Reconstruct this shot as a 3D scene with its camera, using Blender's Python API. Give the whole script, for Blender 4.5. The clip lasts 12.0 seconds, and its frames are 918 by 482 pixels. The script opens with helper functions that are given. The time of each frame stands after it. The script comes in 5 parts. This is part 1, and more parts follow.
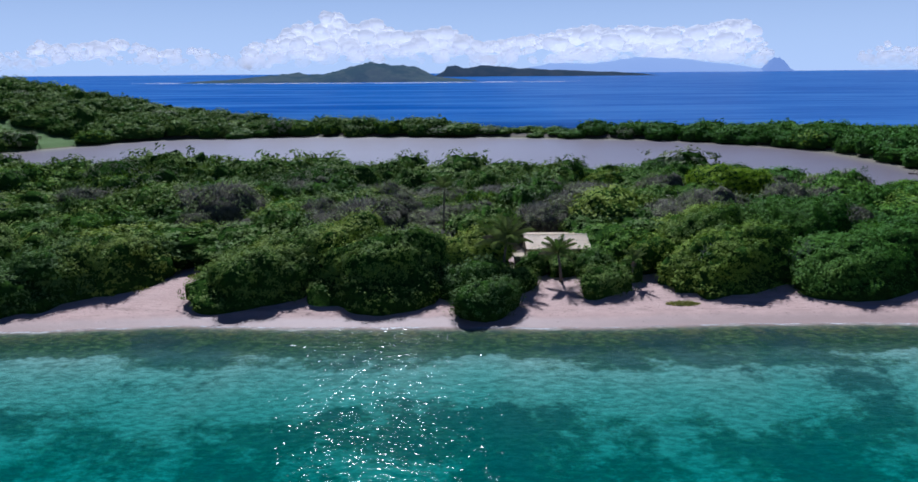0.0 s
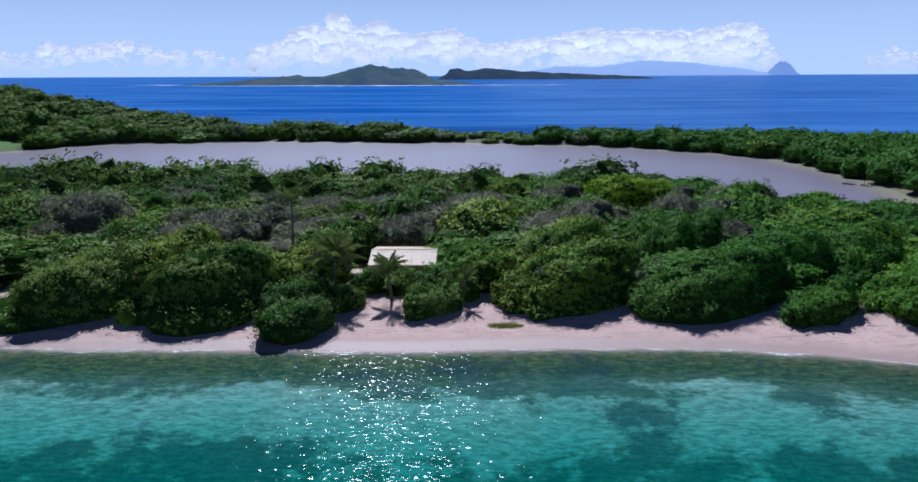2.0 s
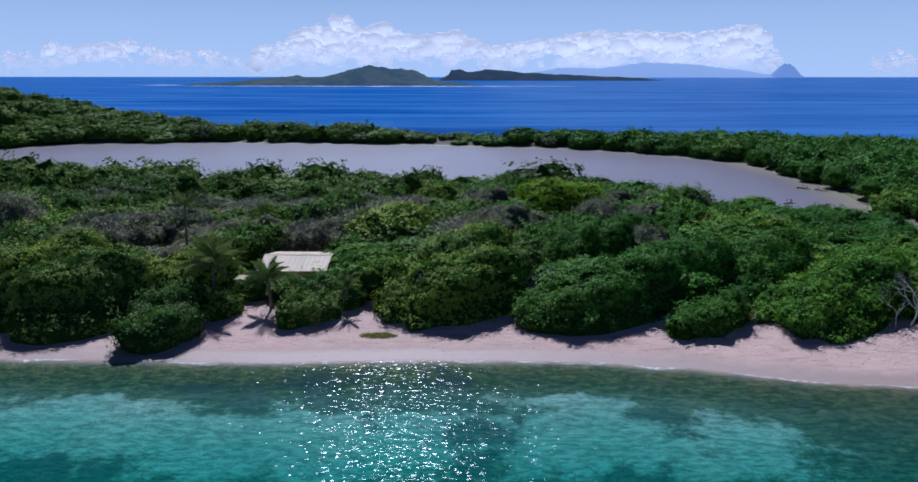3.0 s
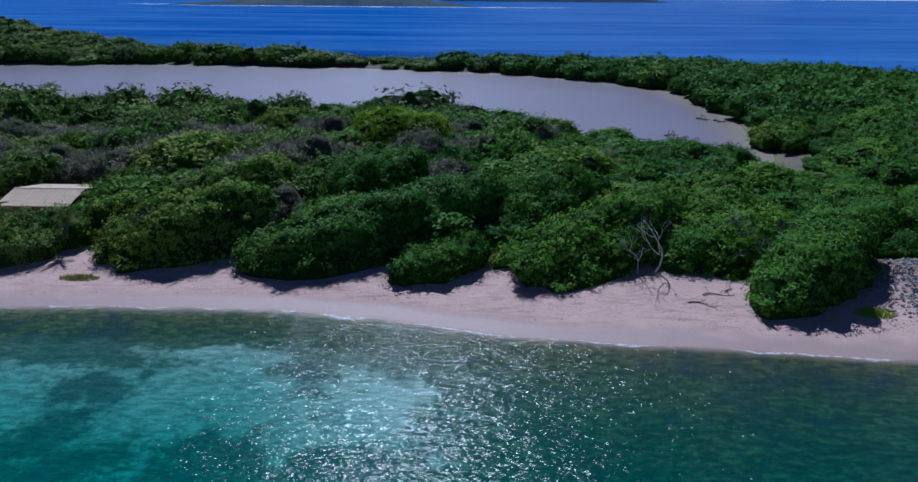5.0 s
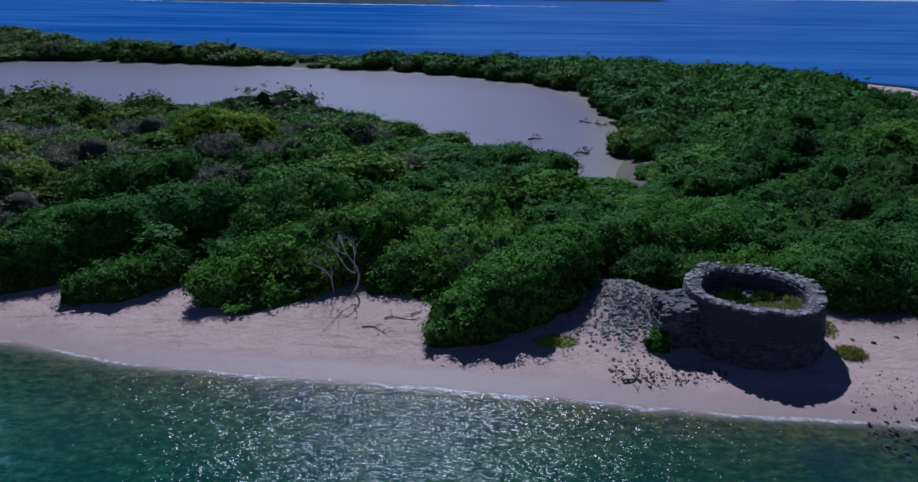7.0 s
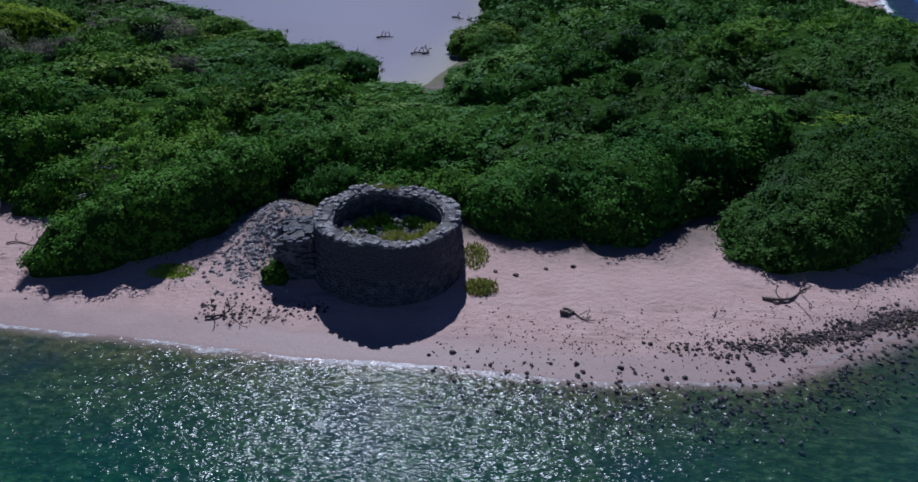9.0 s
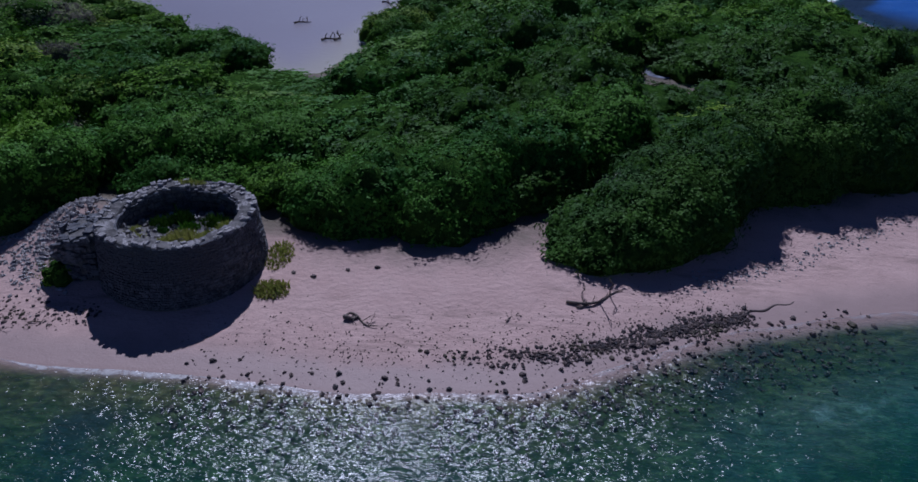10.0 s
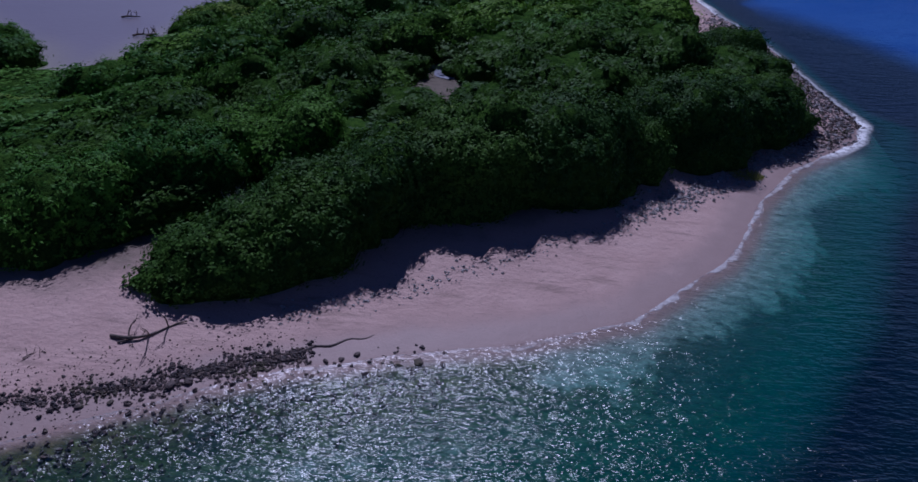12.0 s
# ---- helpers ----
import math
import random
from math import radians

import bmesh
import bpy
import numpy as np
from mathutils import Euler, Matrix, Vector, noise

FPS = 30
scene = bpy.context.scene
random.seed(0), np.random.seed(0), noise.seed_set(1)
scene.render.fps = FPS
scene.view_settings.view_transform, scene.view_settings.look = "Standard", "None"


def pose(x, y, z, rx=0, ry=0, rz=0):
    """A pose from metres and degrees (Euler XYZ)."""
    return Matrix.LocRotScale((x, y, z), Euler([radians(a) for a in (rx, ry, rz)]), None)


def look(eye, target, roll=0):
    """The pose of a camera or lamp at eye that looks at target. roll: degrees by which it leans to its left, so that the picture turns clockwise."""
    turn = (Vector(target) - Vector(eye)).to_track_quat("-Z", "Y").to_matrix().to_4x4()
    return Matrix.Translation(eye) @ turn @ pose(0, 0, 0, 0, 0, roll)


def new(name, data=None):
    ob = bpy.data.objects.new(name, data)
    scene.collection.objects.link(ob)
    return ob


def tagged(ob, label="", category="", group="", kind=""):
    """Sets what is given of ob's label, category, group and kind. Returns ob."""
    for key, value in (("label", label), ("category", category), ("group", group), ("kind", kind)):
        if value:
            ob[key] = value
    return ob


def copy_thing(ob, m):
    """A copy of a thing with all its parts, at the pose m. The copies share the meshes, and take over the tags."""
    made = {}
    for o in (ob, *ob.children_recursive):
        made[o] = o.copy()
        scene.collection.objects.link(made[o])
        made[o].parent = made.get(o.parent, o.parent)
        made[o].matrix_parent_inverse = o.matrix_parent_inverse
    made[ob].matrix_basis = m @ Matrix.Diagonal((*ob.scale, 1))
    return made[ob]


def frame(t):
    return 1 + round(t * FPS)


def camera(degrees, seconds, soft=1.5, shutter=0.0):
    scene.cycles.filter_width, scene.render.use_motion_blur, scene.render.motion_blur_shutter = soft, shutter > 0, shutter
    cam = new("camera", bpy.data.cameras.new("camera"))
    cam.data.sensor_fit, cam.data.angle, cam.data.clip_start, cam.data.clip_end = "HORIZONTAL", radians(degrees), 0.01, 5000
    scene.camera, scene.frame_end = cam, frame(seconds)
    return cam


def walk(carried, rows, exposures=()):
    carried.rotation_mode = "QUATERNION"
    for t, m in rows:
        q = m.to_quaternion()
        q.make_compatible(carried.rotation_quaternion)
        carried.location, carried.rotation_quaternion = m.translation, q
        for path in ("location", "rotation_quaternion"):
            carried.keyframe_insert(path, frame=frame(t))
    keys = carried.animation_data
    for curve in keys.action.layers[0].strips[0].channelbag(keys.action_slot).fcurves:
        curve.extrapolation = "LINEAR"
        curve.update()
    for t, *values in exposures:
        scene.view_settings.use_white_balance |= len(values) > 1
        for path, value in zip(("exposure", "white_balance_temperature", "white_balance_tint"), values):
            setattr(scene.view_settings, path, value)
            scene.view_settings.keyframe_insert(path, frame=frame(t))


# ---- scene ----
cam = camera(66.2, 12.0, soft=1.6)
METRES, EYE, TILT, LEAN, TURN = 135.0, 21.3, -13.65, 0.42, 0.0
ROWS = [
    (0.0, 0.0, 0.0, 0.0, 0.0, 0.0, 0.0),
    (0.5, 0.0203, 0.0032, 0.0018, 0.1, 0.04, -0.0),
    (1.0, 0.0491, 0.0084, 0.0044, 0.23, 0.09, -0.05),
    (1.5, 0.0852, 0.0154, 0.0074, 0.37, 0.15, -0.16),
    (2.0, 0.1256, 0.0236, 0.0103, 0.54, 0.2, -0.34),
    (2.5, 0.166, 0.0318, 0.0127, 0.69, 0.27, -0.51),
    (4.3, 0.3188, 0.0663, 0.0194, 1.28, 0.28, -1.05),
    (4.4, 0.3275, 0.0682, 0.02, 1.31, -0.65, -1.07),
    (4.5, 0.3362, 0.0701, 0.0205, 1.33, -1.78, -1.08),
    (4.6, 0.3449, 0.072, 0.0211, 1.36, -3.35, -1.1),
    (4.7, 0.3537, 0.0739, 0.0217, 1.38, -4.5, -1.12),
    (4.8, 0.3624, 0.0758, 0.0223, 1.41, -5.45, -1.14),
    (5.0, 0.3799, 0.0795, 0.0236, 1.46, -5.69, -1.18),
    (5.5, 0.4237, 0.0886, 0.0263, 1.59, -5.64, -1.31),
    (6.0, 0.4662, 0.097, 0.0285, 1.7, -5.59, -1.42),
    (6.5, 0.5084, 0.1065, 0.0315, 1.84, -5.62, -1.53),
    (6.7, 0.5255, 0.1104, 0.0327, 1.86, -5.63, -1.55),
    (8.3, 0.6645, 0.1423, 0.0426, 2.18, -10.18, -1.83),
    (8.5, 0.6814, 0.1463, 0.0436, 2.2, -11.29, -1.84),
    (9.0, 0.7231, 0.1562, 0.046, 2.3, -14.11, -1.86),
    (9.5, 0.7643, 0.166, 0.0482, 2.34, -15.06, -1.89),
    (10.0, 0.8068, 0.1762, 0.0507, 2.36, -15.29, -1.98),
    (10.5, 0.8476, 0.1861, 0.0541, 2.4, -15.97, -2.11),
    (11.0, 0.8902, 0.1955, 0.057, 2.43, -15.94, -2.13),
    (11.5, 0.9317, 0.2042, 0.0605, 2.55, -16.04, -2.18),
    (12.0, 0.9746, 0.2124, 0.0629, 2.64, -16.07, -2.13),
]
EXPOSURES = [(0.0, 0.15, 5290, 12), (1.0, 0.27, 5240, 12), (2.5, 0.18, 5190, 12), (4.3, -0.3, 4930, 14), (5.0, -0.24, 4880, 13), (6.0, -0.57, 4730, 13), (6.7, -0.57, 4780, 14), (8.5, -0.3, 5130, 16), (9.5, -0.5, 5080, 18), (10.5, -0.85, 4930, 28), (11.5, -1.07, 4880, 31), (12.0, -0.95, 4930, 34)]
walk(cam, [(t, pose(0, 0, EYE, TILT, LEAN, TURN) @ pose(METRES * x, METRES * y, METRES * z, 90 + pitch, roll, yaw)) for t, x, y, z, yaw, pitch, roll in ROWS], EXPOSURES)

# ---- sky and sun ----
SUN_DIR = Vector((-0.16, 0.98, 1.06)).normalized()
SUN_EL = math.asin(SUN_DIR.z)
SUN_ROT = math.atan2(SUN_DIR.x, SUN_DIR.y)
world = bpy.data.worlds.new("sky")
scene.world = world
world.use_nodes = True
wn = world.node_tree.nodes
sky = wn.new("ShaderNodeTexSky")
sky.sky_type = "NISHITA"
sky.sun_disc = False
sky.sun_elevation, sky.sun_rotation = SUN_EL, SUN_ROT
sky.air_density, sky.dust_density, sky.ozone_density = 1.0, 0.1, 4.0
wn["Background"].inputs["Strength"].default_value = 0.05
cast = wn.new("ShaderNodeMix")
cast.data_type, cast.blend_type = "RGBA", "MULTIPLY"
cast.inputs[0].default_value, cast.inputs[7].default_value = 1.0, (0.34, 0.43, 0.66, 1.0)
world.node_tree.links.new(sky.outputs[0], cast.inputs[6])
# pale sea haze low over the horizon
ray_dir = wn.new("ShaderNodeTexCoord")
up_part = wn.new("ShaderNodeSeparateXYZ")
veil = wn.new("ShaderNodeMapRange")
veil.interpolation_type = "SMOOTHSTEP"
for slot, value in zip(veil.inputs[1:5], (-0.02, 0.3, 0.97, 0.0)):
    slot.default_value = value
haze = wn.new("ShaderNodeMix")
haze.data_type = "RGBA"
haze.inputs[7].default_value = (9.3, 11.1, 14.2, 1.0)
world.node_tree.links.new(ray_dir.outputs["Generated"], up_part.inputs[0])
world.node_tree.links.new(up_part.outputs["Z"], veil.inputs["Value"])
world.node_tree.links.new(veil.outputs[0], haze.inputs[0])
world.node_tree.links.new(cast.outputs[2], haze.inputs[6])
world.node_tree.links.new(haze.outputs[2], wn["Background"].inputs["Color"])
sun_lamp = new("sun", bpy.data.lights.new("sun", "SUN"))
sun_lamp.data.energy, sun_lamp.data.angle, sun_lamp.data.color = 5.0, radians(0.5), (1.0, 0.96, 0.91)
sun_lamp.matrix_world = look((0, 0, 60), Vector((0, 0, 60)) - SUN_DIR)


# ---- materials ----
class Graph:
    """Short-hand for building a node material."""

    def __init__(self, name):
        self.m = bpy.data.materials.new(name)
        self.m.use_nodes = True
        self.t = self.m.node_tree
        self.t.nodes.clear()
        self.out = self.t.nodes.new("ShaderNodeOutputMaterial")

    def add(self, kind, sets=None, **ins):
        n = self.t.nodes.new("ShaderNode" + kind)
        for k, v in (sets or {}).items():
            setattr(n, k, v)
        for k, v in ins.items():
            self.put(n, k.replace("_", " "), v)
        return n

    def put(self, n, k, v):
        s = n.inputs[int(k)] if k.isdigit() else n.inputs[k]
        if isinstance(v, bpy.types.NodeSocket):
            self.t.links.new(v, s)
        elif isinstance(v, bpy.types.Node):
            self.t.links.new(v.outputs[0], s)
        else:
            s.default_value = (*v, 1.0) if isinstance(v, tuple) and len(v) == 3 and s.type == "RGBA" else v

    def coord(self, kind="Object"):
        return self.add("TexCoord").outputs[kind]

    def where(self):
        return self.add("NewGeometry").outputs["Position"]

    def noise(self, vec, scale, detail=4.0, rough=0.55):
        return self.add("TexNoise", Vector=vec, Scale=scale, Detail=detail, Roughness=rough).outputs["Fac"]

    def math(self, op, a, b=0.0, c=0.0):
        n = self.add("Math", {"operation": op})
        for i, v in enumerate((a, b, c)):
            self.put(n, str(i), v)
        return n.outputs[0]

    def step(self, v, lo, hi, a=0.0, b=1.0):
        n = self.add("MapRange", {"interpolation_type": "SMOOTHSTEP"})
        for k, x in (("Value", v), ("From Min", lo), ("From Max", hi), ("To Min", a), ("To Max", b)):
            self.put(n, k, x)
        return n.outputs[0]

    def mix(self, f, a, b, blend="MIX"):
        n = self.add("Mix", {"data_type": "RGBA", "blend_type": blend})
        self.put(n, "0", f), self.put(n, "6", a), self.put(n, "7", b)
        return n.outputs[2]

    def bump(self, h, strength=0.3, dist=0.05):
        return self.add("Bump", Height=h, Strength=strength, Distance=dist).outputs[0]

    def scaled(self, vec, x, y, z):
        return self.add("Mapping", Vector=vec, Scale=(x, y, z)).outputs[0]

    def attr(self, name):
        return self.add("Attribute", {"attribute_name": name}).outputs["Fac"]

    def bsdf(self, base, rough=0.8, normal=None, metal=0.0, spec=0.3):
        n = self.add("BsdfPrincipled")
        self.put(n, "Base Color", base), self.put(n, "Roughness", rough), self.put(n, "Metallic", metal), self.put(n, "Specular IOR Level", spec)
        if normal is not None:
            self.put(n, "Normal", normal)
        return n.outputs[0]

    def end(self, shader):
        self.t.links.new(shader, self.out.inputs[0])
        return self.m


def plain(name, a, b, scale, rough=0.85, bump=0.3, dist=0.03, fine=4.0, spec=0.3, metal=0.0):
    """Two tones mixed by noise at two scales, with matching relief."""
    g = Graph(name)
    v = g.coord()
    n1, n2 = g.noise(v, scale), g.noise(v, scale * fine, 6.0)
    f = g.step(g.math("ADD", g.math("MULTIPLY", n1, 0.6), g.math("MULTIPLY", n2, 0.4)), 0.35, 0.65)
    return g.end(g.bsdf(g.mix(f, a, b), rough, g.bump(n2, bump, dist), metal, spec))


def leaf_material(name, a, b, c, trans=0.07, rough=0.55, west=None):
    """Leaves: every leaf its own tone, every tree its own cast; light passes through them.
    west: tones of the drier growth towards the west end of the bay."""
    g = Graph(name)
    isl = g.add("NewGeometry").outputs["Random Per Island"]
    tree = g.add("ObjectInfo").outputs["Random"]
    place = g.where()
    patch = g.noise(place, 0.22, 3.0)
    cast = g.step(g.math("ADD", g.math("MULTIPLY", tree, 0.5), g.math("MULTIPLY", patch, 0.8)), 0.45, 0.9)
    tone = g.math("ADD", g.math("MULTIPLY", isl, 0.4), g.step(g.noise(place, 1.3, 2.0), 0.35, 0.65, 0.0, 0.6))
    col = g.mix(cast, g.mix(tone, a, b), c)
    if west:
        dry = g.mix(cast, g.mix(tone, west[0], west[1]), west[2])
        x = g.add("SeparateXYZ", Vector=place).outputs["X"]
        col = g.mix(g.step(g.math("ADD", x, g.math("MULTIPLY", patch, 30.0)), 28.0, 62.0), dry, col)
    hue = g.add("HueSaturation", Color=col, Value=g.step(isl, 0.0, 1.0, 0.92, 1.08)).outputs[0]
    p = g.add("BsdfPrincipled")
    for k, v in (("Base Color", hue), ("Roughness", rough), ("Specular IOR Level", 0.03)):
        g.put(p, k, v)
    tr = g.add("BsdfTranslucent", Color=g.mix(0.35, hue, (0.12, 0.24, 0.01))).outputs[0]
    mx = g.add("MixShader")
    g.put(mx, "0", trans), g.put(mx, "1", p.outputs[0]), g.put(mx, "2", tr)
    return g.end(mx.outputs[0])


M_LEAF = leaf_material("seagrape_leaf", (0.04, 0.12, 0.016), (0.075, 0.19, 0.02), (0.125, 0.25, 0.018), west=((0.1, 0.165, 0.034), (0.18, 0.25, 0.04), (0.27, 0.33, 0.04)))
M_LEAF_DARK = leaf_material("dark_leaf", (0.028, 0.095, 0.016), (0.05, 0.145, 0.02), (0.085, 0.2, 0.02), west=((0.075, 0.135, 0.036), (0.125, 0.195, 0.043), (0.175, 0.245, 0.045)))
M_LEAF_DEEP = leaf_material("deep_green_leaf", (0.022, 0.06, 0.014), (0.037, 0.09, 0.017), (0.06, 0.125, 0.018), trans=0.05)
M_LEAF_FRESH = leaf_material("fresh_leaf", (0.08, 0.16, 0.016), (0.12, 0.215, 0.02), (0.17, 0.26, 0.02))
M_LEAF_LIME = leaf_material("lime_leaf", (0.2, 0.32, 0.015), (0.3, 0.43, 0.02), (0.36, 0.48, 0.025), trans=0.2)
M_SCRUB = leaf_material("dry_scrub_leaf", (0.16, 0.185, 0.09), (0.28, 0.29, 0.17), (0.21, 0.25, 0.095), 0.08, 0.7)
M_TWIG = plain("grey_twig", (0.24, 0.20, 0.18), (0.42, 0.37, 0.33), 6.0)
# Filler masses in the crowns, darkened to stand for shade between leaves.
M_CORE = plain("shade_dark_core", (0.018, 0.044, 0.009), (0.04, 0.085, 0.013), 2.0, bump=0.8, dist=0.2, rough=1.0, spec=0.0)
M_CORE_FAR = plain("far_shade_dark_core", (0.022, 0.055, 0.012), (0.05, 0.10, 0.018), 1.5, bump=1.0, dist=0.4, rough=1.0, spec=0.0)
M_CORE_DRY = plain("shade_dark_dry_core", (0.05, 0.05, 0.036), (0.11, 0.105, 0.078), 3.0, bump=0.8, dist=0.2, rough=1.0, spec=0.0)
M_BARK = plain("bark", (0.10, 0.075, 0.055), (0.22, 0.18, 0.14), 5.0, bump=0.6)
M_DEAD = plain("bleached_wood", (0.46, 0.42, 0.37), (0.66, 0.62, 0.56), 7.0, bump=0.5)
M_DRIFT = plain("weathered_driftwood", (0.07, 0.055, 0.045), (0.2, 0.16, 0.13), 6.0, bump=0.6)
# Tower facing: the wall's shade is put into this darker stone colour.
M_STONE_SHADED = plain("shaded_wall_stone", (0.036, 0.038, 0.045), (0.15, 0.15, 0.16), 2.2, bump=0.8, dist=0.05)
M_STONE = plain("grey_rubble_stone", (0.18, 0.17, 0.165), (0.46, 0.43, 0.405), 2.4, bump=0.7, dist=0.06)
M_MORTAR = plain("old_lime_mortar", (0.06, 0.056, 0.053), (0.15, 0.14, 0.13), 2.0, bump=0.8, dist=0.06)
g = Graph("dark_beach_rock")
isl, v = g.add("NewGeometry").outputs["Random Per Island"], g.coord()
base = g.mix(g.step(isl, 0.2, 0.9), (0.055, 0.046, 0.05), (0.2, 0.14, 0.115))
base = g.mix(g.step(g.noise(g.where(), 0.45, 3.0), 0.52, 0.66), base, (0.12, 0.105, 0.05))
M_ROCK = g.end(g.bsdf(g.mix(g.noise(v, 6.0, 4.0), base, (0.05, 0.042, 0.04)), 0.8, g.bump(g.noise(v, 14.0, 5.0), 0.6, 0.04)))
M_GRASS = leaf_material("grass_blade", (0.18, 0.22, 0.04), (0.30, 0.31, 0.08), (0.36, 0.34, 0.10), 0.3, 0.7)
M_PALM = leaf_material("palm_frond_leaf", (0.07, 0.12, 0.03), (0.13, 0.18, 0.05), (0.22, 0.24, 0.09), 0.3, 0.45)
M_FROND_DRY = plain("dry_palm_frond", (0.22, 0.17, 0.10), (0.34, 0.28, 0.18), 4.0)

# ---- plan of the land: signed distances to the coast and to the pond ----
COAST = [(-900, 60), (-300, 58), (-60, 57), (-39, 56.2), (-32, 56.8), (-25, 57.5), (-14, 56.9), (0, 56.6), (11, 56.2), (23, 57), (36, 57),
         (45, 55.8), (53, 53.5), (60, 52.8), (68, 52.4), (75, 51.7), (82, 50.9), (88, 50.2), (97, 49.8), (103, 49.1), (111.5, 49.7),
         (117, 52.5), (122.7, 55.3), (128, 56.9), (134, 58.2), (139.5, 60.4), (146, 66.6), (150.6, 74.8), (155, 81.2), (163, 88.1),
         (165.4, 91.9), (165.5, 103), (166, 120), (164.5, 140), (164, 150), (170, 158), (178, 180), (180, 200), (168, 216), (128, 224),
         (73, 237), (40, 244), (11, 250), (-9, 256), (-60, 268), (-100, 300), (-200, 340), (-900, 380)]
POND = [(-140, 178), (-118, 204), (-101, 228), (-56, 238), (3, 232), (58, 219), (74, 210), (95, 188), (99.5, 160), (98, 137), (93.5, 112), (91, 99.5),
        (84, 99), (77, 106), (68, 112), (59, 121), (44, 131), (23, 134), (0, 134), (-41, 134), (-65, 138), (-91, 145), (-118, 158)]


def signed(poly, x, y):
    """Distance to the outline of poly, positive inside."""
    p = np.array(poly, float)
    best = np.full(x.shape, 1e9)
    inside = np.zeros(x.shape, bool)
    for (ax, ay), (bx, by) in zip(p, np.roll(p, -1, 0)):
        ex, ey = bx - ax, by - ay
        k = np.clip(((x - ax) * ex + (y - ay) * ey) / (ex * ex + ey * ey), 0, 1)
        best = np.minimum(best, np.hypot(x - ax - k * ex, y - ay - k * ey))
        if ay != by:
            inside ^= ((ay > y) != (by > y)) & (x < ex * (y - ay) / ey + ax)
    return np.where(inside, best, -best)


def waves(x, y, seed, size):
    """Cheap smooth noise, -1 to 1."""
    r = np.random.RandomState(seed)
    s = np.zeros_like(x)
    for k in range(7):
        a, f, ph = r.uniform(0, 6.28), (0.6 + 0.35 * k) * 6.28 / size, r.uniform(0, 6.28)
        s = s + np.sin((x * math.cos(a) + y * math.sin(a)) * f + ph) / (1 + 0.4 * k)
    return s / 3.2


def ease(v, lo, hi):
    k = np.clip((v - lo) / (hi - lo), 0, 1)
    return k * k * (3 - 2 * k)


def coast_at(x, y):
    return signed(COAST, x, y) + 0.25 * waves(x, y, 5, 9.0)


def land(x, y):
    """Height of the ground, the distance inland from the sea's edge and from the pond's edge."""
    x, y = np.asarray(x, float), np.asarray(y, float)
    d, q = coast_at(x, y), signed(POND, x, y) + 0.8 * waves(x, y, 8, 14.0)
    beach = 0.085 * np.clip(d, 0, 7) + 0.45 * ease(d, 5, 12) + 0.12 * ease(d, 8, 20) * waves(x, y, 3, 11.0)
    slope = 0.07 + 0.11 * ease(x, 122, 146) + 0.6 * ease(x, 159, 166) * ease(y, 80, 88) + 0.10 * ease(y, 95, 200) + 1.5 * ease(x, 163.5, 167) * ease(y, 91, 98)
    off = np.clip(-d, 0, None)
    drop = np.maximum(ease(x + 0.5 * (60 - y), 143, 158), ease(x, 158, 167))
    bed = -np.minimum(slope * off + 0.05 * drop * off ** 2, 2.4 + 0.03 * off + 4.5 * drop + 3 * ease(x, 165, 170) * ease(y, 91, 100) + 16 * ease(x, 168, 200) + 16 * ease(y, 100, 200))
    bed = np.maximum(bed + 0.12 * ease(off, 1, 8) * waves(x, y, 4, 7.0), -22)
    hill = 15.5 * np.exp(-((x + 180) / 52) ** 2 - ((y - 262) / 70) ** 2) * ease(-q, 0, 30)
    z = np.where(d > 0, beach + hill, bed)
    z = np.where((q > -4) & (d > 3), z + (np.clip(0.12 - 0.16 * q, -0.9, 0.12) - z) * ease(q, -4, 0), z)
    mound = 1.6 * np.exp(-((x - 84.6) / 2.3) ** 2 - ((y - 61.8) / 3.0) ** 2)
    return z + mound, d, q


def ground_z(x, y):
    return float(land(np.array([x]), np.array([y]))[0][0])


def graded(stops):
    """Grid lines from a list of (start, step), ended by the last start."""
    out = []
    for (a, s), (b, _) in zip(stops, stops[1:]):
        out.extend(np.linspace(a, b, max(1, int(round((b - a) / s))), endpoint=False))
    return np.array(out + [stops[-1][0]])


GX = graded([(-5000, 900), (-600, 60), (-180, 6), (-130, 2.5), (-50, 0.9), (172, 3.0), (220, 30), (600, 900), (5000, 1)])
GY = graded([(-700, 120), (-100, 12), (10, 2.0), (40, 0.7), (74, 1.2), (110, 2.2), (260, 5.0), (400, 60), (1000, 500), (5000, 1)])


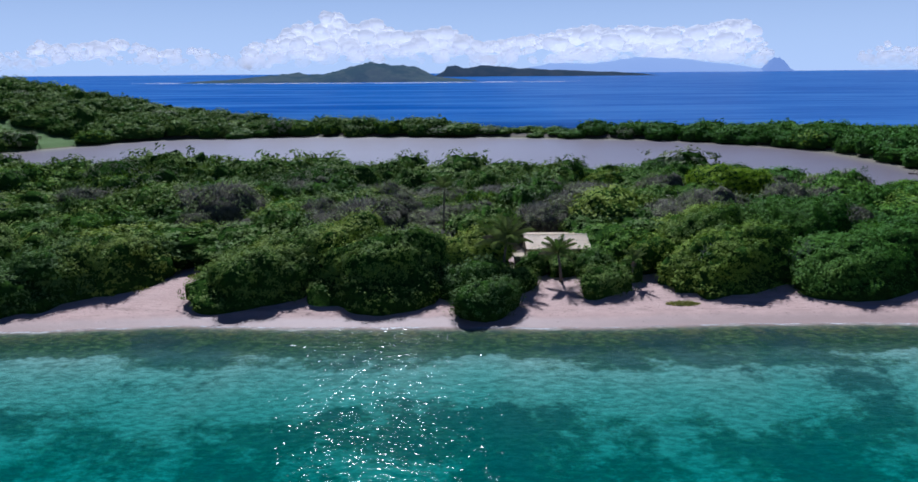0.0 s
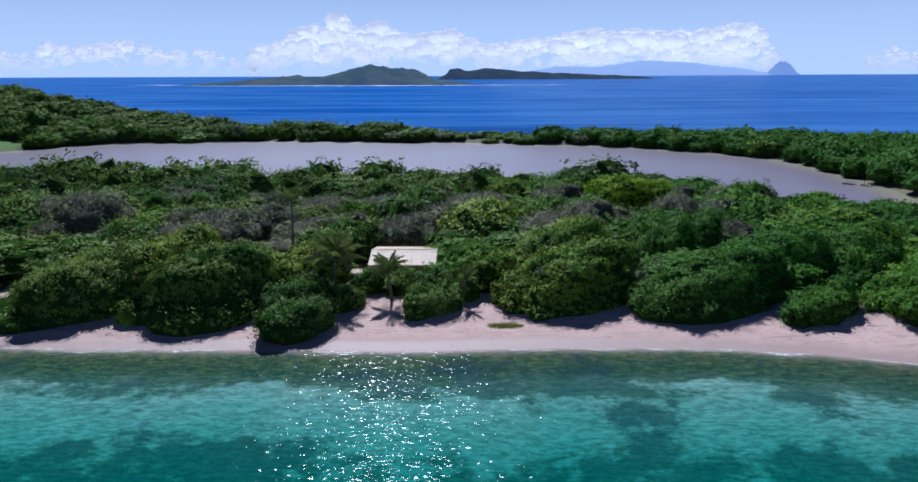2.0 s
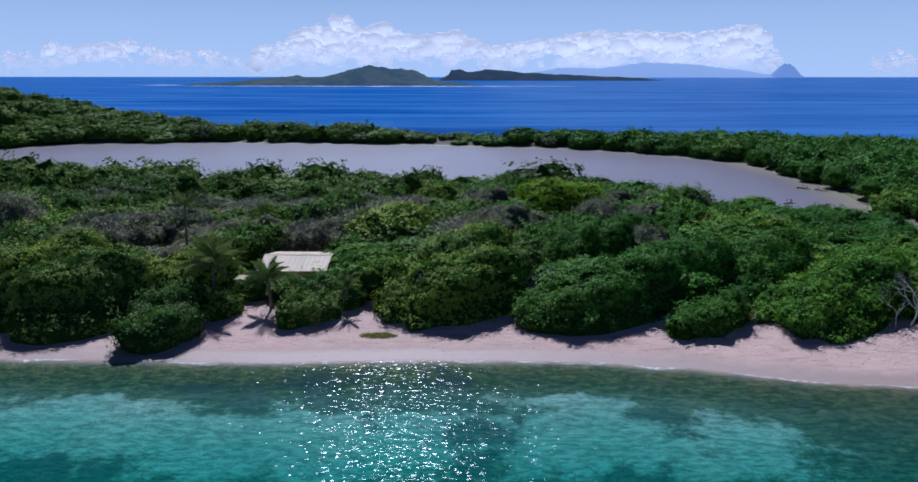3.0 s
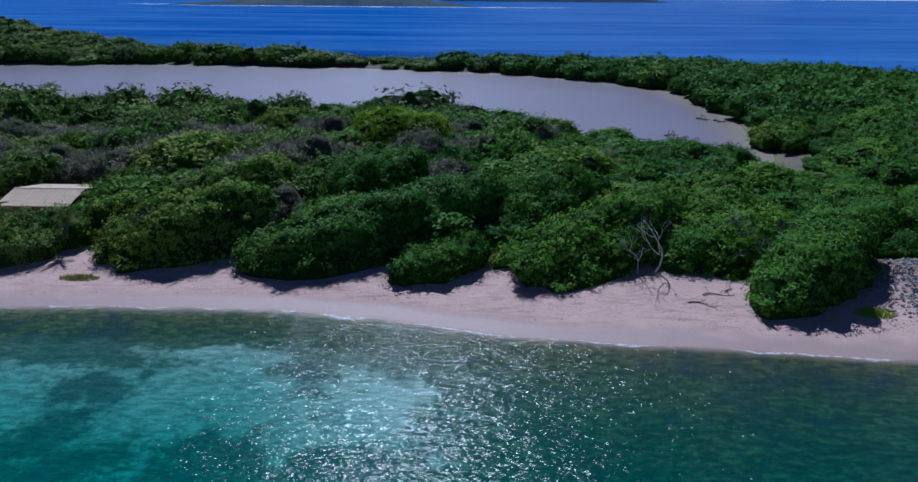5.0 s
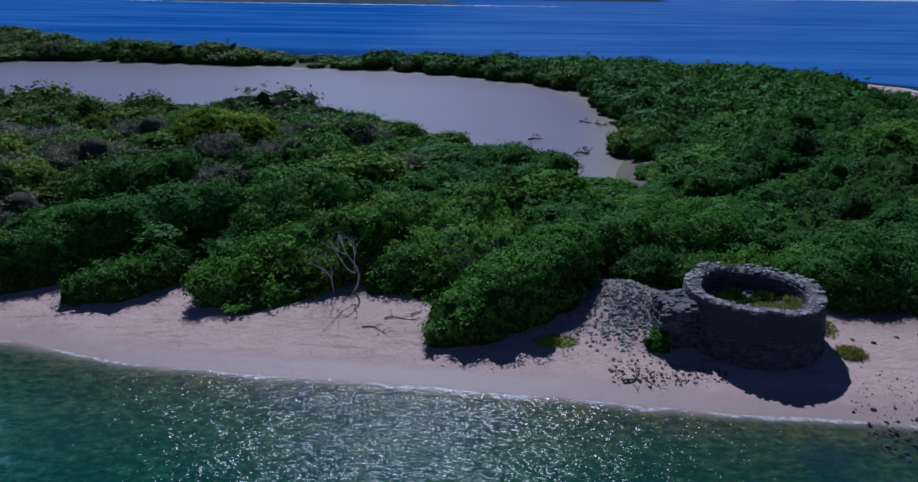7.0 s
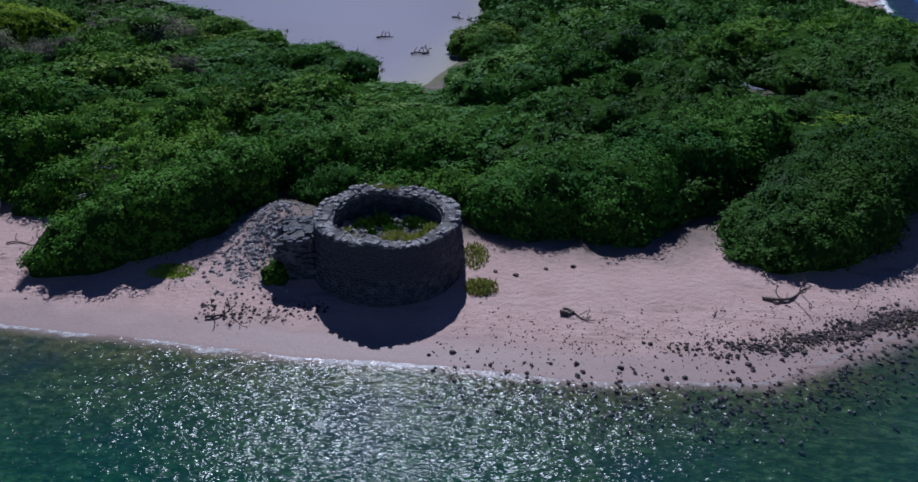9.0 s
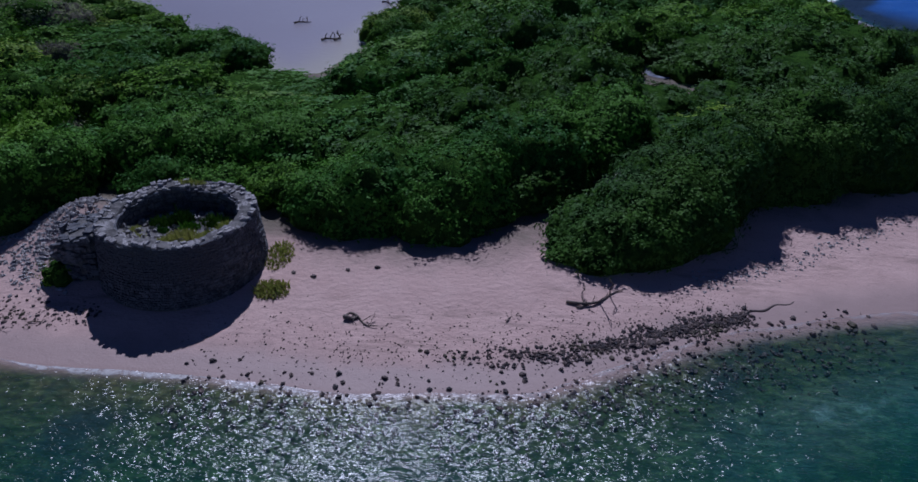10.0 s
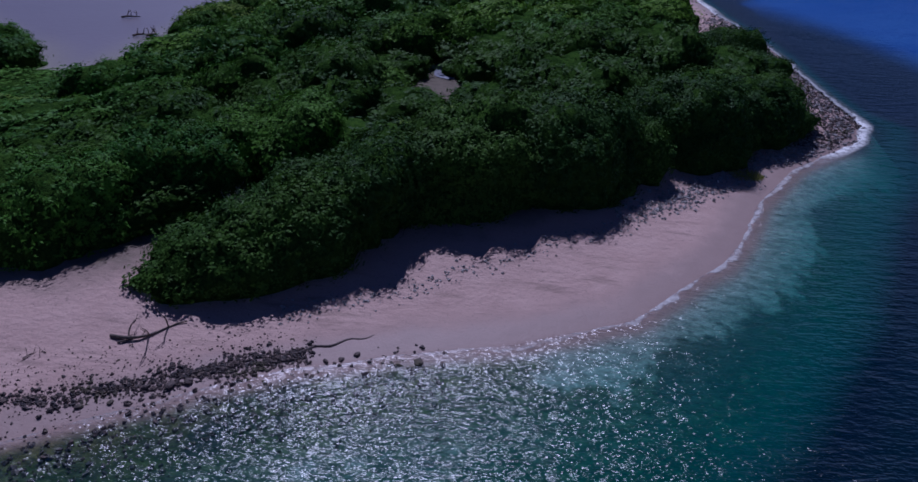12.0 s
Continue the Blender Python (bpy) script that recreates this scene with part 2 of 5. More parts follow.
def sheet(name, keep, height, material, attrs):
    x, y = np.meshgrid(GX, GY)
    z, d, q = land(x, y)
    ok = keep(x, y, z, d, q)
    nx = len(GX)
    v = np.stack([x, y, height(x, y, z, d, q)], -1).reshape(-1, 3)
    i, j = np.meshgrid(np.arange(nx - 1), np.arange(len(GY) - 1))
    f = np.stack([j * nx + i, j * nx + i + 1, (j + 1) * nx + i + 1, (j + 1) * nx + i], -1).reshape(-1, 4)
    f = f[ok.reshape(-1)[f].any(1)]
    used = np.unique(f)
    back = np.zeros(len(v), int)
    back[used] = np.arange(len(used))
    me = mesh_of(name, v[used], back[f], material, smooth=True)
    for k, values in (("depth", -z), ("shore", d), ("bank", q)):
        if k in attrs:
            me.attributes.new(k, "FLOAT", "POINT").data.foreach_set("value", values.reshape(-1)[used].astype(np.float32))
    return new(name, me)


def mesh_of(name, verts, faces, *materials, slots=None, smooth=False):
    """A mesh from arrays; faces all of one size."""
    me = bpy.data.meshes.new(name)
    verts, faces = np.asarray(verts, np.float32), np.asarray(faces, np.int32)
    n, k = faces.shape
    me.vertices.add(len(verts)), me.loops.add(n * k), me.polygons.add(n)
    me.vertices.foreach_set("co", verts.reshape(-1))
    me.loops.foreach_set("vertex_index", faces.reshape(-1))
    me.polygons.foreach_set("loop_start", np.arange(0, n * k, k, dtype=np.int32))
    for m in materials:
        me.materials.append(m)
    if slots is not None:
        me.polygons.foreach_set("material_index", np.asarray(slots, np.int32))
    me.polygons.foreach_set("use_smooth", np.full(n, smooth))
    me.update(calc_edges=True)
    return me


# ground: sand, litter under the woods, seabed with seagrass
g = Graph("sand_soil_and_seabed")
v, d, q = g.where(), g.attr("shore"), g.attr("bank")
px = g.add("SeparateXYZ", Vector=v)
n_big, n_mid, n_fine = g.noise(v, 0.07, 3.0), g.noise(v, 0.55, 5.0), g.noise(v, 9.0, 5.0)
sand = g.mix(n_mid, (0.42, 0.28, 0.238), (0.555, 0.395, 0.342))
sand = g.mix(g.step(n_fine, 0.56, 0.72, 0.0, 0.7), sand, (0.30, 0.24, 0.2))
tide = g.noise(g.scaled(v, 0.25, 1.4, 1.0), 1.0, 5.0, 0.7)
fleck = g.math("MULTIPLY", g.step(g.noise(v, 3.4, 6.0, 0.75), 0.58, 0.66), g.step(g.noise(g.scaled(v, 0.12, 0.5, 1.0), 1.0, 4.0), 0.42, 0.62))
sand = g.mix(g.math("MULTIPLY", fleck, 0.7), sand, (0.15, 0.11, 0.095))
wrack = g.math("MULTIPLY", g.step(d, 1.5, 3.0), g.step(d, 5.5, 8.0, 1.0, 0.0))
sand = g.mix(g.math("MULTIPLY", wrack, g.step(tide, 0.52, 0.66, 0.0, 0.5)), sand, (0.22, 0.16, 0.13))
wet = g.step(g.math("ADD", d, g.math("MULTIPLY", n_mid, 1.8)), 1.8, 4.0, 1.0, 0.0)
sand = g.mix(g.math("MULTIPLY", wet, 0.75), sand, (0.27, 0.195, 0.17))
litter = g.mix(n_mid, (0.075, 0.06, 0.042), (0.19, 0.155, 0.115))
inland = g.step(g.math("ADD", d, g.math("MULTIPLY", n_mid, 6.0)), 11.0, 17.0)
yard = g.math("ADD", px.outputs["X"], -11.0)
yard2 = g.math("ADD", px.outputs["Y"], -68.0)
yr = g.math("SQRT", g.math("ADD", g.math("MULTIPLY", yard, yard), g.math("MULTIPLY", yard2, yard2)))
path_x = g.math("ABSOLUTE", g.math("ADD", px.outputs["X"], 27.0))
open_sand = g.math("MAXIMUM", g.step(yr, 8.0, 12.0, 1.0, 0.0), g.math("MULTIPLY", g.step(path_x, 1.5, 3.0, 1.0, 0.0), g.step(d, 22.0, 30.0, 1.0, 0.0)))
inland = g.math("MULTIPLY", inland, g.math("SUBTRACT", 1.0, g.math("MULTIPLY", open_sand, 0.8)))
soil = g.mix(inland, sand, litter)
meadow = g.math("MULTIPLY", g.step(px.outputs["X"], -112.0, -104.0, 1.0, 0.0), g.step(d, 25.0, 40.0))
soil = g.mix(g.math("MULTIPLY", meadow, g.step(n_mid, 0.1, 0.4)), soil, (0.07, 0.13, 0.022))
off = g.math("MULTIPLY", d, -1.0)
# Streaks in the bed's tone stand in for light broken by surface ripples.
ripple_streaks = g.noise(g.scaled(v, 1.1, 2.6, 1.0), 1.0, 6.0, 0.75)
bed_sand = g.mix(g.step(ripple_streaks, 0.36, 0.64), (0.2, 0.22, 0.19), (0.45, 0.45, 0.4))
n_patch = g.noise(g.add("VectorMath", {"operation": "ADD"}, **{"0": v, "1": (31.0, 7.0, 0.0)}).outputs[0], 0.095, 9.0, 0.72)
east = g.math("MULTIPLY", g.step(px.outputs["X"], 38.0, 62.0), g.math("MAXIMUM", g.step(px.outputs["X"], 112.0, 128.0, 1.0, 0.0), g.step(off, 6.0, 10.0)))
lee = g.step(px.outputs["X"], 127.0, 139.0)
swash = g.step(px.outputs["X"], 106.0, 124.0, 0.0, 0.9)
band = g.math("MULTIPLY", g.step(off, 0.2, 1.6), g.step(g.math("ADD", off, g.math("MULTIPLY", n_mid, 3.0)), 4.8, 7.6, 1.0, 0.0))
band = g.math("MULTIPLY", band, g.math("SUBTRACT", 1.0, lee))
bright = g.math("MULTIPLY", g.step(off, 7.0, 8.5), g.step(off, 11.0, 15.0, 1.0, 0.0))
cover = g.math("ADD", g.math("ADD", n_patch, g.math("MULTIPLY", g.math("MULTIPLY", east, 0.27), g.step(off, -0.5, 1.5))), g.math("ADD", g.math("MULTIPLY", band, 0.46), g.math("MULTIPLY", bright, -0.09)))
cover = g.math("ADD", cover, g.math("ADD", g.step(off, 13.0, 17.0, 0.0, 0.015), g.math("MULTIPLY", g.math("SUBTRACT", g.noise(g.scaled(v, 0.5, 0.8, 1.0), 1.0, 6.0, 0.7), 0.5), 0.2)))
cover = g.math("SUBTRACT", cover, g.math("MULTIPLY", g.math("MULTIPLY", lee, 0.16), g.step(g.math("ADD", off, g.math("MULTIPLY", n_mid, 5.0)), 4.5, 9.5, 1.0, -1.7)))
cover = g.math("ADD", cover, g.math("MULTIPLY", g.step(px.outputs["X"], 96.0, 108.0, 0.0, 0.13), g.step(off, 5.0, 9.0)))
weed = g.math("MULTIPLY", g.step(cover, 0.45, 0.55), g.math("ADD", 0.76, g.math("MULTIPLY", g.math("MAXIMUM", east, band), 0.2)))
weed_col = g.mix(g.step(ripple_streaks, 0.42, 0.68), (0.03, 0.055, 0.022), (0.12, 0.15, 0.05))
weed_col = g.mix(g.step(n_patch, 0.5, 0.62), weed_col, (0.026, 0.045, 0.045))
shore_weed = g.math("MULTIPLY", g.step(g.math("ADD", off, g.math("MULTIPLY", n_mid, 2.0)), 1.2, 4.8, 1.0, 0.0), g.step(n_mid, 0.42, 0.62))
weed_col = g.mix(g.math("MULTIPLY", shore_weed, 0.8), weed_col, (0.14, 0.115, 0.045))
grit = g.step(g.noise(v, 2.6, 6.0, 0.7), 0.4, 0.62)
weed_col = g.mix(g.math("MULTIPLY", grit, 0.75), weed_col, g.mix(east, (0.02, 0.035, 0.03), (0.022, 0.03, 0.02)))
bed = g.mix(weed, bed_sand, weed_col)
col = g.mix(g.step(g.math("ADD", d, g.math("MULTIPLY", swash, 0.7)), -0.9, 0.1, 1.0, 0.0), soil, bed)
mud = g.step(q, -1.2, -0.2)
col = g.mix(mud, col, (0.13, 0.125, 0.06))
rough = g.step(wet, 0.0, 1.0, 0.95, 0.6)
pits = g.noise(g.scaled(v, 2.2, 3.0, 1.0), 1.0, 3.0, 0.6)
relief = g.math("ADD", g.math("ADD", g.math("ADD", g.math("MULTIPLY", n_fine, 0.35), n_mid), g.math("MULTIPLY", g.math("MULTIPLY", pits, 1.6), g.step(d, 1.5, 4.0))), g.math("MULTIPLY", g.math("MULTIPLY", ripple_streaks, 3.0), g.step(off, 0.0, 2.0)))
M_GROUND = g.end(g.bsdf(col, rough, g.bump(relief, 0.5, 0.12), spec=g.step(d, -0.3, 0.3, 0.0, 0.3)))
ground = sheet("ground", lambda x, y, z, d, q: np.ones_like(d, bool), lambda x, y, z, d, q: z, M_GROUND, ("shore", "bank"))
tagged(ground, "pinkish sand beach, wooded soil and seabed with seagrass", "ground", kind="structure")


# sea: glossy rippled surface, clear in the shallows, blue where it is deep
g = Graph("sea_water")
v, depth, d = g.where(), g.attr("depth"), g.attr("shore")
pz = g.add("SeparateXYZ", Vector=v)
depth = g.math("MAXIMUM", depth, 0.0)


def fade(k):
    return g.math("POWER", 2.718, g.math("MULTIPLY", depth, -k))


tint = g.add("CombineXYZ", X=fade(0.85), Y=fade(0.10), Z=fade(0.15)).outputs[0]
clear = g.add("BsdfTransparent", Color=tint).outputs[0]
body = g.mix(g.step(depth, 1.8, 5.0), (0.004, 0.11, 0.108), (0.002, 0.014, 0.03))
body = g.mix(g.math("MAXIMUM", g.step(depth, 14.0, 21.0), g.math("MULTIPLY", g.step(pz.outputs["Y"], 205.0, 255.0), g.step(depth, 1.0, 4.0))), body, g.mix(g.step(g.noise(g.scaled(v, 0.004, 0.02, 1.0), 1.0, 6.0, 0.7), 0.35, 0.65), (0.009, 0.068, 0.27), (0.04, 0.14, 0.37)))
scatter = g.add("BsdfDiffuse", Color=body).outputs[0]
under = g.add("MixShader")
g.put(under, "0", g.math("SUBTRACT", 1.0, fade(0.22))), g.put(under, "1", clear), g.put(under, "2", scatter)
w1 = g.noise(g.scaled(v, 0.5, 1.6, 1.0), 1.0, 2.0, 0.55)
w2 = g.noise(g.scaled(v, 2.2, 5.5, 1.0), 1.0, 2.0, 0.55)
w4 = g.add("Mix", {"data_type": "FLOAT"})
w3 = g.noise(g.scaled(v, 0.05, 0.09, 1.0), 1.0, 2.0)
# ripples and glint are both set stronger off the point than in the bay
ruffle_glint = g.math("MULTIPLY", g.step(pz.outputs["X"], 0.0, 115.0), g.step(pz.outputs["Y"], 130.0, 220.0, 1.0, 0.3))
calm = g.math("MULTIPLY", g.step(w3, 0.35, 0.65, 0.75, 1.15), g.math("ADD", 0.75, g.math("MULTIPLY", ruffle_glint, 0.35)))
g.put(w4, "0", g.step(ruffle_glint, 0.06, 0.3)), g.put(w4, "2", g.noise(g.scaled(v, 1.7, 4.2, 1.0), 1.0, 0.6, 0.5)), g.put(w4, "3", w2)
height = g.math("MULTIPLY", g.math("ADD", g.math("MULTIPLY", w1, 0.8), g.math("MULTIPLY", w4.outputs[0], 0.4)), calm)
nrm = g.bump(height, 1.0, 0.3)
gloss = g.add("BsdfGlossy", {"distribution": "BECKMANN"}, Color=(1.0, 1.0, 1.0), Roughness=g.math("ADD", 0.11, g.math("MULTIPLY", g.math("POWER", ruffle_glint, 0.6), 0.18)), Normal=nrm).outputs[0]
# reflection strength is scaled by place, so sun glint grows towards the point
fres = g.math("MINIMUM", g.math("MULTIPLY", g.add("Fresnel", IOR=1.33, Normal=nrm).outputs[0], g.math("ADD", 0.075, g.math("MULTIPLY", g.math("POWER", ruffle_glint, 1.3), 1.05))), g.math("ADD", 0.1, g.math("MULTIPLY", ruffle_glint, 0.12)))
surf = g.add("MixShader")
g.put(surf, "0", fres), g.put(surf, "1", under.outputs[0]), g.put(surf, "2", gloss)
edge = g.noise(g.scaled(v, 0.35, 0.35, 1.0), 1.0, 3.0)
wash = g.math("ADD", d, g.math("MULTIPLY", g.math("SUBTRACT", edge, 0.5), 2.0))
line = g.math("MULTIPLY", g.step(wash, -0.35, -0.1), g.step(wash, 0.02, 0.3, 1.0, 0.0))
lace = g.step(g.noise(v, 2.0, 6.0, 0.75), 0.3, 0.6)
outer = g.math("ADD", g.step(pz.outputs["Y"], 91.0, 97.0, 1.0, 0.12), g.step(pz.outputs["Y"], 136.0, 146.0, 0.0, 0.88))
surf_line = g.math("MULTIPLY", g.math("MULTIPLY", g.step(pz.outputs["X"], 157.0, 161.0), outer), g.step(d, -1.0, -0.3))
line = g.math("MULTIPLY", line, g.math("MAXIMUM", g.step(pz.outputs["X"], 92.0, 106.0, 1.0, 0.4), g.step(pz.outputs["X"], 132.0, 142.0, 0.0, 1.1)))
foam = g.math("MULTIPLY", g.math("ADD", g.math("MULTIPLY", line, 0.5), g.math("MULTIPLY", surf_line, 0.9)), lace)
white = g.add("BsdfDiffuse", Color=(0.8, 0.8, 0.78)).outputs[0]
top = g.add("MixShader")
g.put(top, "0", foam), g.put(top, "1", surf.outputs[0]), g.put(top, "2", white)
M_SEA = g.end(top.outputs[0])
sea = sheet("water", lambda x, y, z, d, q: d < 1.5, lambda x, y, z, d, q: 0 * x, M_SEA, ("depth", "shore"))
tagged(sea, "clear turquoise shallows and deep blue rippled sea", "sea", kind="structure")

# pond: still, silty, mauve-brown
g = Graph("pond_water")
v = g.where()
silt = g.mix(g.noise(g.scaled(v, 0.02, 0.05, 1.0), 1.0, 4.0), (0.172, 0.145, 0.16), (0.22, 0.185, 0.205))
silt = g.mix(g.step(g.attr("bank"), 0.0, 9.0, 0.6, 0.0), silt, (0.34, 0.30, 0.17))
nrm = g.bump(g.noise(g.scaled(v, 0.9, 1.6, 1.0), 1.0, 4.0), 0.25, 0.12)
M_POND = g.end(g.bsdf(silt, 0.3, nrm, spec=0.4))
pond = sheet("pond_water", lambda x, y, z, d, q: q > -1.5, lambda x, y, z, d, q: 0 * x + 0.03, M_POND, ("bank",))
tagged(pond, "still mauve-brown salt pond ringed by woods", "pond", kind="structure")

# ---- islands, mountains and clouds far off ----
def ridge(name, dist, left, right, depth, profile, base_z, material, seed, rough):
    """A heightfield island: profile(k) is its skyline from left (0) to right (1)."""
    n, m = 150, 26
    r = np.random.RandomState(seed)
    k, s = np.meshgrid(np.linspace(0, 1, n), np.linspace(-1, 1, m))
    x = left + (right - left) * k
    sky_line = np.interp(k, [p[0] for p in profile], [p[1] for p in profile])
    across = np.clip(1 - np.abs(s) ** 2.2, 0, 1)
    z = base_z + sky_line * across * (1 + rough * waves(x, s * depth, seed, (right - left) / 9.0) * 0.25) + sky_line * rough * 0.10 * waves(x * 4, s * depth * 4, seed + 1, (right - left) / 12.0) * across
    z = np.where(np.abs(s) > 0.98, -3.0, z)
    y = dist + s * depth + 0.1 * depth * waves(x, s, seed + 2, (right - left) / 3.0)
    i, j = np.meshgrid(np.arange(n - 1), np.arange(m - 1))
    f = np.stack([j * n + i, j * n + i + 1, (j + 1) * n + i + 1, (j + 1) * n + i], -1).reshape(-1, 4)
    return new(name, mesh_of(name, np.stack([x, y, z], -1).reshape(-1, 3), f, material, smooth=True))


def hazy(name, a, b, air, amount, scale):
    """Land seen through miles of air: own colours, haze painted as blue glow."""
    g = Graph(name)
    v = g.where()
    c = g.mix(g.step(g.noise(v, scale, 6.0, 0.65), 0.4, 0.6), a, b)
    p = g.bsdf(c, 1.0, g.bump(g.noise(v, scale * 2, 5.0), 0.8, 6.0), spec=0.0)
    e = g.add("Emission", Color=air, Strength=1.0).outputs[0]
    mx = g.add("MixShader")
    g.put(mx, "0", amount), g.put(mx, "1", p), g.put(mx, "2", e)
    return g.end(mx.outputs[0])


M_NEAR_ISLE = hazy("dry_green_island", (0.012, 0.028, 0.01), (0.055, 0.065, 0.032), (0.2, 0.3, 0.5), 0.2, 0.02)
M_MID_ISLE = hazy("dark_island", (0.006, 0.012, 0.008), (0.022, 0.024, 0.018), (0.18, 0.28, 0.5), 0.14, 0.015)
M_FAR_RANGE = hazy("hazed_far_range", (0.08, 0.10, 0.08), (0.12, 0.13, 0.11), (0.34, 0.45, 0.72), 0.82, 0.01)
M_FAR_CONE = hazy("hazed_cone_isle", (0.07, 0.08, 0.06), (0.11, 0.11, 0.09), (0.24, 0.35, 0.66), 0.75, 0.01)
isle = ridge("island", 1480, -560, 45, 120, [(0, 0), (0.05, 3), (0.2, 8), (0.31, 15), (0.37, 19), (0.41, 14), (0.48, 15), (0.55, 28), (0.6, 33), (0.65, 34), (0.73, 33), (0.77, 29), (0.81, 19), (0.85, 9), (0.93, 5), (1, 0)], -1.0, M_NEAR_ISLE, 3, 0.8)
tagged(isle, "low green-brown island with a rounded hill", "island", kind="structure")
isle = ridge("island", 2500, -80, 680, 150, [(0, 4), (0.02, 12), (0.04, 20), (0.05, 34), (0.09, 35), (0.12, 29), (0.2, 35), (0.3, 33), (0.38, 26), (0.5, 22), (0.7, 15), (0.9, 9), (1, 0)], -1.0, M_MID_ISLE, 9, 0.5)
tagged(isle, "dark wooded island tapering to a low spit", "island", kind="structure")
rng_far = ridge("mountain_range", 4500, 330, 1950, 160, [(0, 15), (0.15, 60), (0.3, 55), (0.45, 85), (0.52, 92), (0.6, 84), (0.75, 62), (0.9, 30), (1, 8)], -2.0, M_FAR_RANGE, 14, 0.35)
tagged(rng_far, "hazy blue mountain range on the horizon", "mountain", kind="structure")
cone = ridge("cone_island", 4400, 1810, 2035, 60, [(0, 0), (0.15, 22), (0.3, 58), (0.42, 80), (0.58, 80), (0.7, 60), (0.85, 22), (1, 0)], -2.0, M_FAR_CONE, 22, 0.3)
tagged(cone, "steep cone-shaped island hazed blue on the horizon", "island", kind="structure")

g = Graph("cumulus_cloud")
v = g.where()
z = g.add("SeparateXYZ", Vector=v).outputs["Z"]
soft = g.noise(v, 0.008, 3.0, 0.5)
d1 = g.add("BsdfDiffuse", Color=(0.46, 0.45, 0.45)).outputs[0]
t1 = g.add("BsdfTranslucent", Color=(0.33, 0.33, 0.36)).outputs[0]
m1 = g.add("MixShader")
g.put(m1, "0", 0.5), g.put(m1, "1", d1), g.put(m1, "2", t1)
# A glow is added so the clouds' shaded sides stay bright.
e1 = g.add("Emission", Color=(0.84, 0.85, 0.94), Strength=0.36).outputs[0]
m2 = g.add("AddShader")
g.put(m2, "0", m1.outputs[0]), g.put(m2, "1", e1)
# Bases turn transparent low down, standing for haze on the horizon.
thin = g.step(g.math("ADD", z, g.math("MULTIPLY", soft, 160.0)), 60.0, 360.0, 0.96, 0.12)
m3 = g.add("MixShader")
g.put(m3, "0", thin), g.put(m3, "1", m2.outputs[0]), g.put(m3, "2", g.add("BsdfTransparent").outputs[0])
M_CLOUD = g.end(m3.outputs[0])


def puff(r, segs, rings):
    a, b = np.meshgrid(np.linspace(0, 2 * math.pi, segs, endpoint=False), np.linspace(0.0, math.pi, rings))
    u = np.stack([np.cos(a) * np.sin(b), np.sin(a) * np.sin(b), np.cos(b)], -1).reshape(-1, 3)
    i, j = np.meshgrid(np.arange(segs), np.arange(rings - 1))
    f = np.stack([j * segs + i, (j + 1) * segs + i, (j + 1) * segs + (i + 1) % segs, j * segs + (i + 1) % segs], -1).reshape(-1, 4)
    return u, f


def cumulus(name, x0, x1, skyline, dist, seed, n, small=1.0):
    """A bank of cumulus: swelling heads heaped up to a skyline of (x, height)."""
    r = np.random.RandomState(seed)
    u, f = puff(1.0, 10, 7)
    vs, fs = [], []
    for k in range(n):
        x = r.uniform(x0, x1)
        top = float(np.interp(x, [p[0] for p in skyline], [p[1] for p in skyline]))
        rad = small * (18 + 44 * r.uniform() ** 2) * (0.5 + 0.5 * top / 330)
        zc = max(40.0 + rad * 0.3, (top - rad) * (1 - r.uniform() ** 1.7 * 0.72))
        lump = 1 + 0.14 * np.sin(u @ r.normal(0, 4, 3) + r.uniform(0, 6)) + 0.12 * np.sin(u @ r.normal(0, 9, 3)) + 0.07 * np.sin(u @ r.normal(0, 16, 3))
        vs.append(np.array([x, dist + r.uniform(-90, 90), zc]) + u * (lump * rad)[:, None] * (1.3, 1.0, 0.85))
        fs.append(f + len(u) * k)
    ob = new(name, mesh_of(name, np.concatenate(vs), np.concatenate(fs), M_CLOUD, smooth=True))
    ob.visible_shadow = False
    return tagged(ob, "white cumulus cloud bank low over the horizon", "cloud", kind="structure")


HEADS = [(-1420, 110), (-1330, 200), (-1180, 230), (-1050, 310), (-960, 330), (-860, 400), (-780, 395), (-700, 300), (-630, 330), (-540, 350), (-440, 320), (-370, 270), (-270, 270),
         (-180, 290), (-90, 300), (20, 260), (120, 210), (260, 215), (420, 240), (560, 250), (660, 275), (800, 300), (900, 310), (1000, 290), (1120, 300), (1240, 285), (1400, 300),
         (1540, 285), (1640, 310), (1780, 340), (1870, 290), (1950, 190), (2010, 110)]
LOW = [(-3300, 150), (-3050, 185), (-2900, 170), (-2700, 235), (-2560, 220), (-2360, 235), (-2200, 240), (-2000, 190), (-1850, 175), (-1650, 180), (-1500, 120)]
for n, (x0, x1, count) in enumerate(((-1400, -300, 230), (-300, 400, 130), (400, 1250, 160), (1250, 2000, 150))):
    cumulus("cloud", x0, x1, HEADS, 4700, 100 + n, count)
cumulus("cloud", -3300, -1500, LOW, 4760, 120, 150, 0.9)
cumulus("cloud", 2600, 2950, [(2600, 120), (2750, 200), (2950, 130)], 4700, 121, 40)

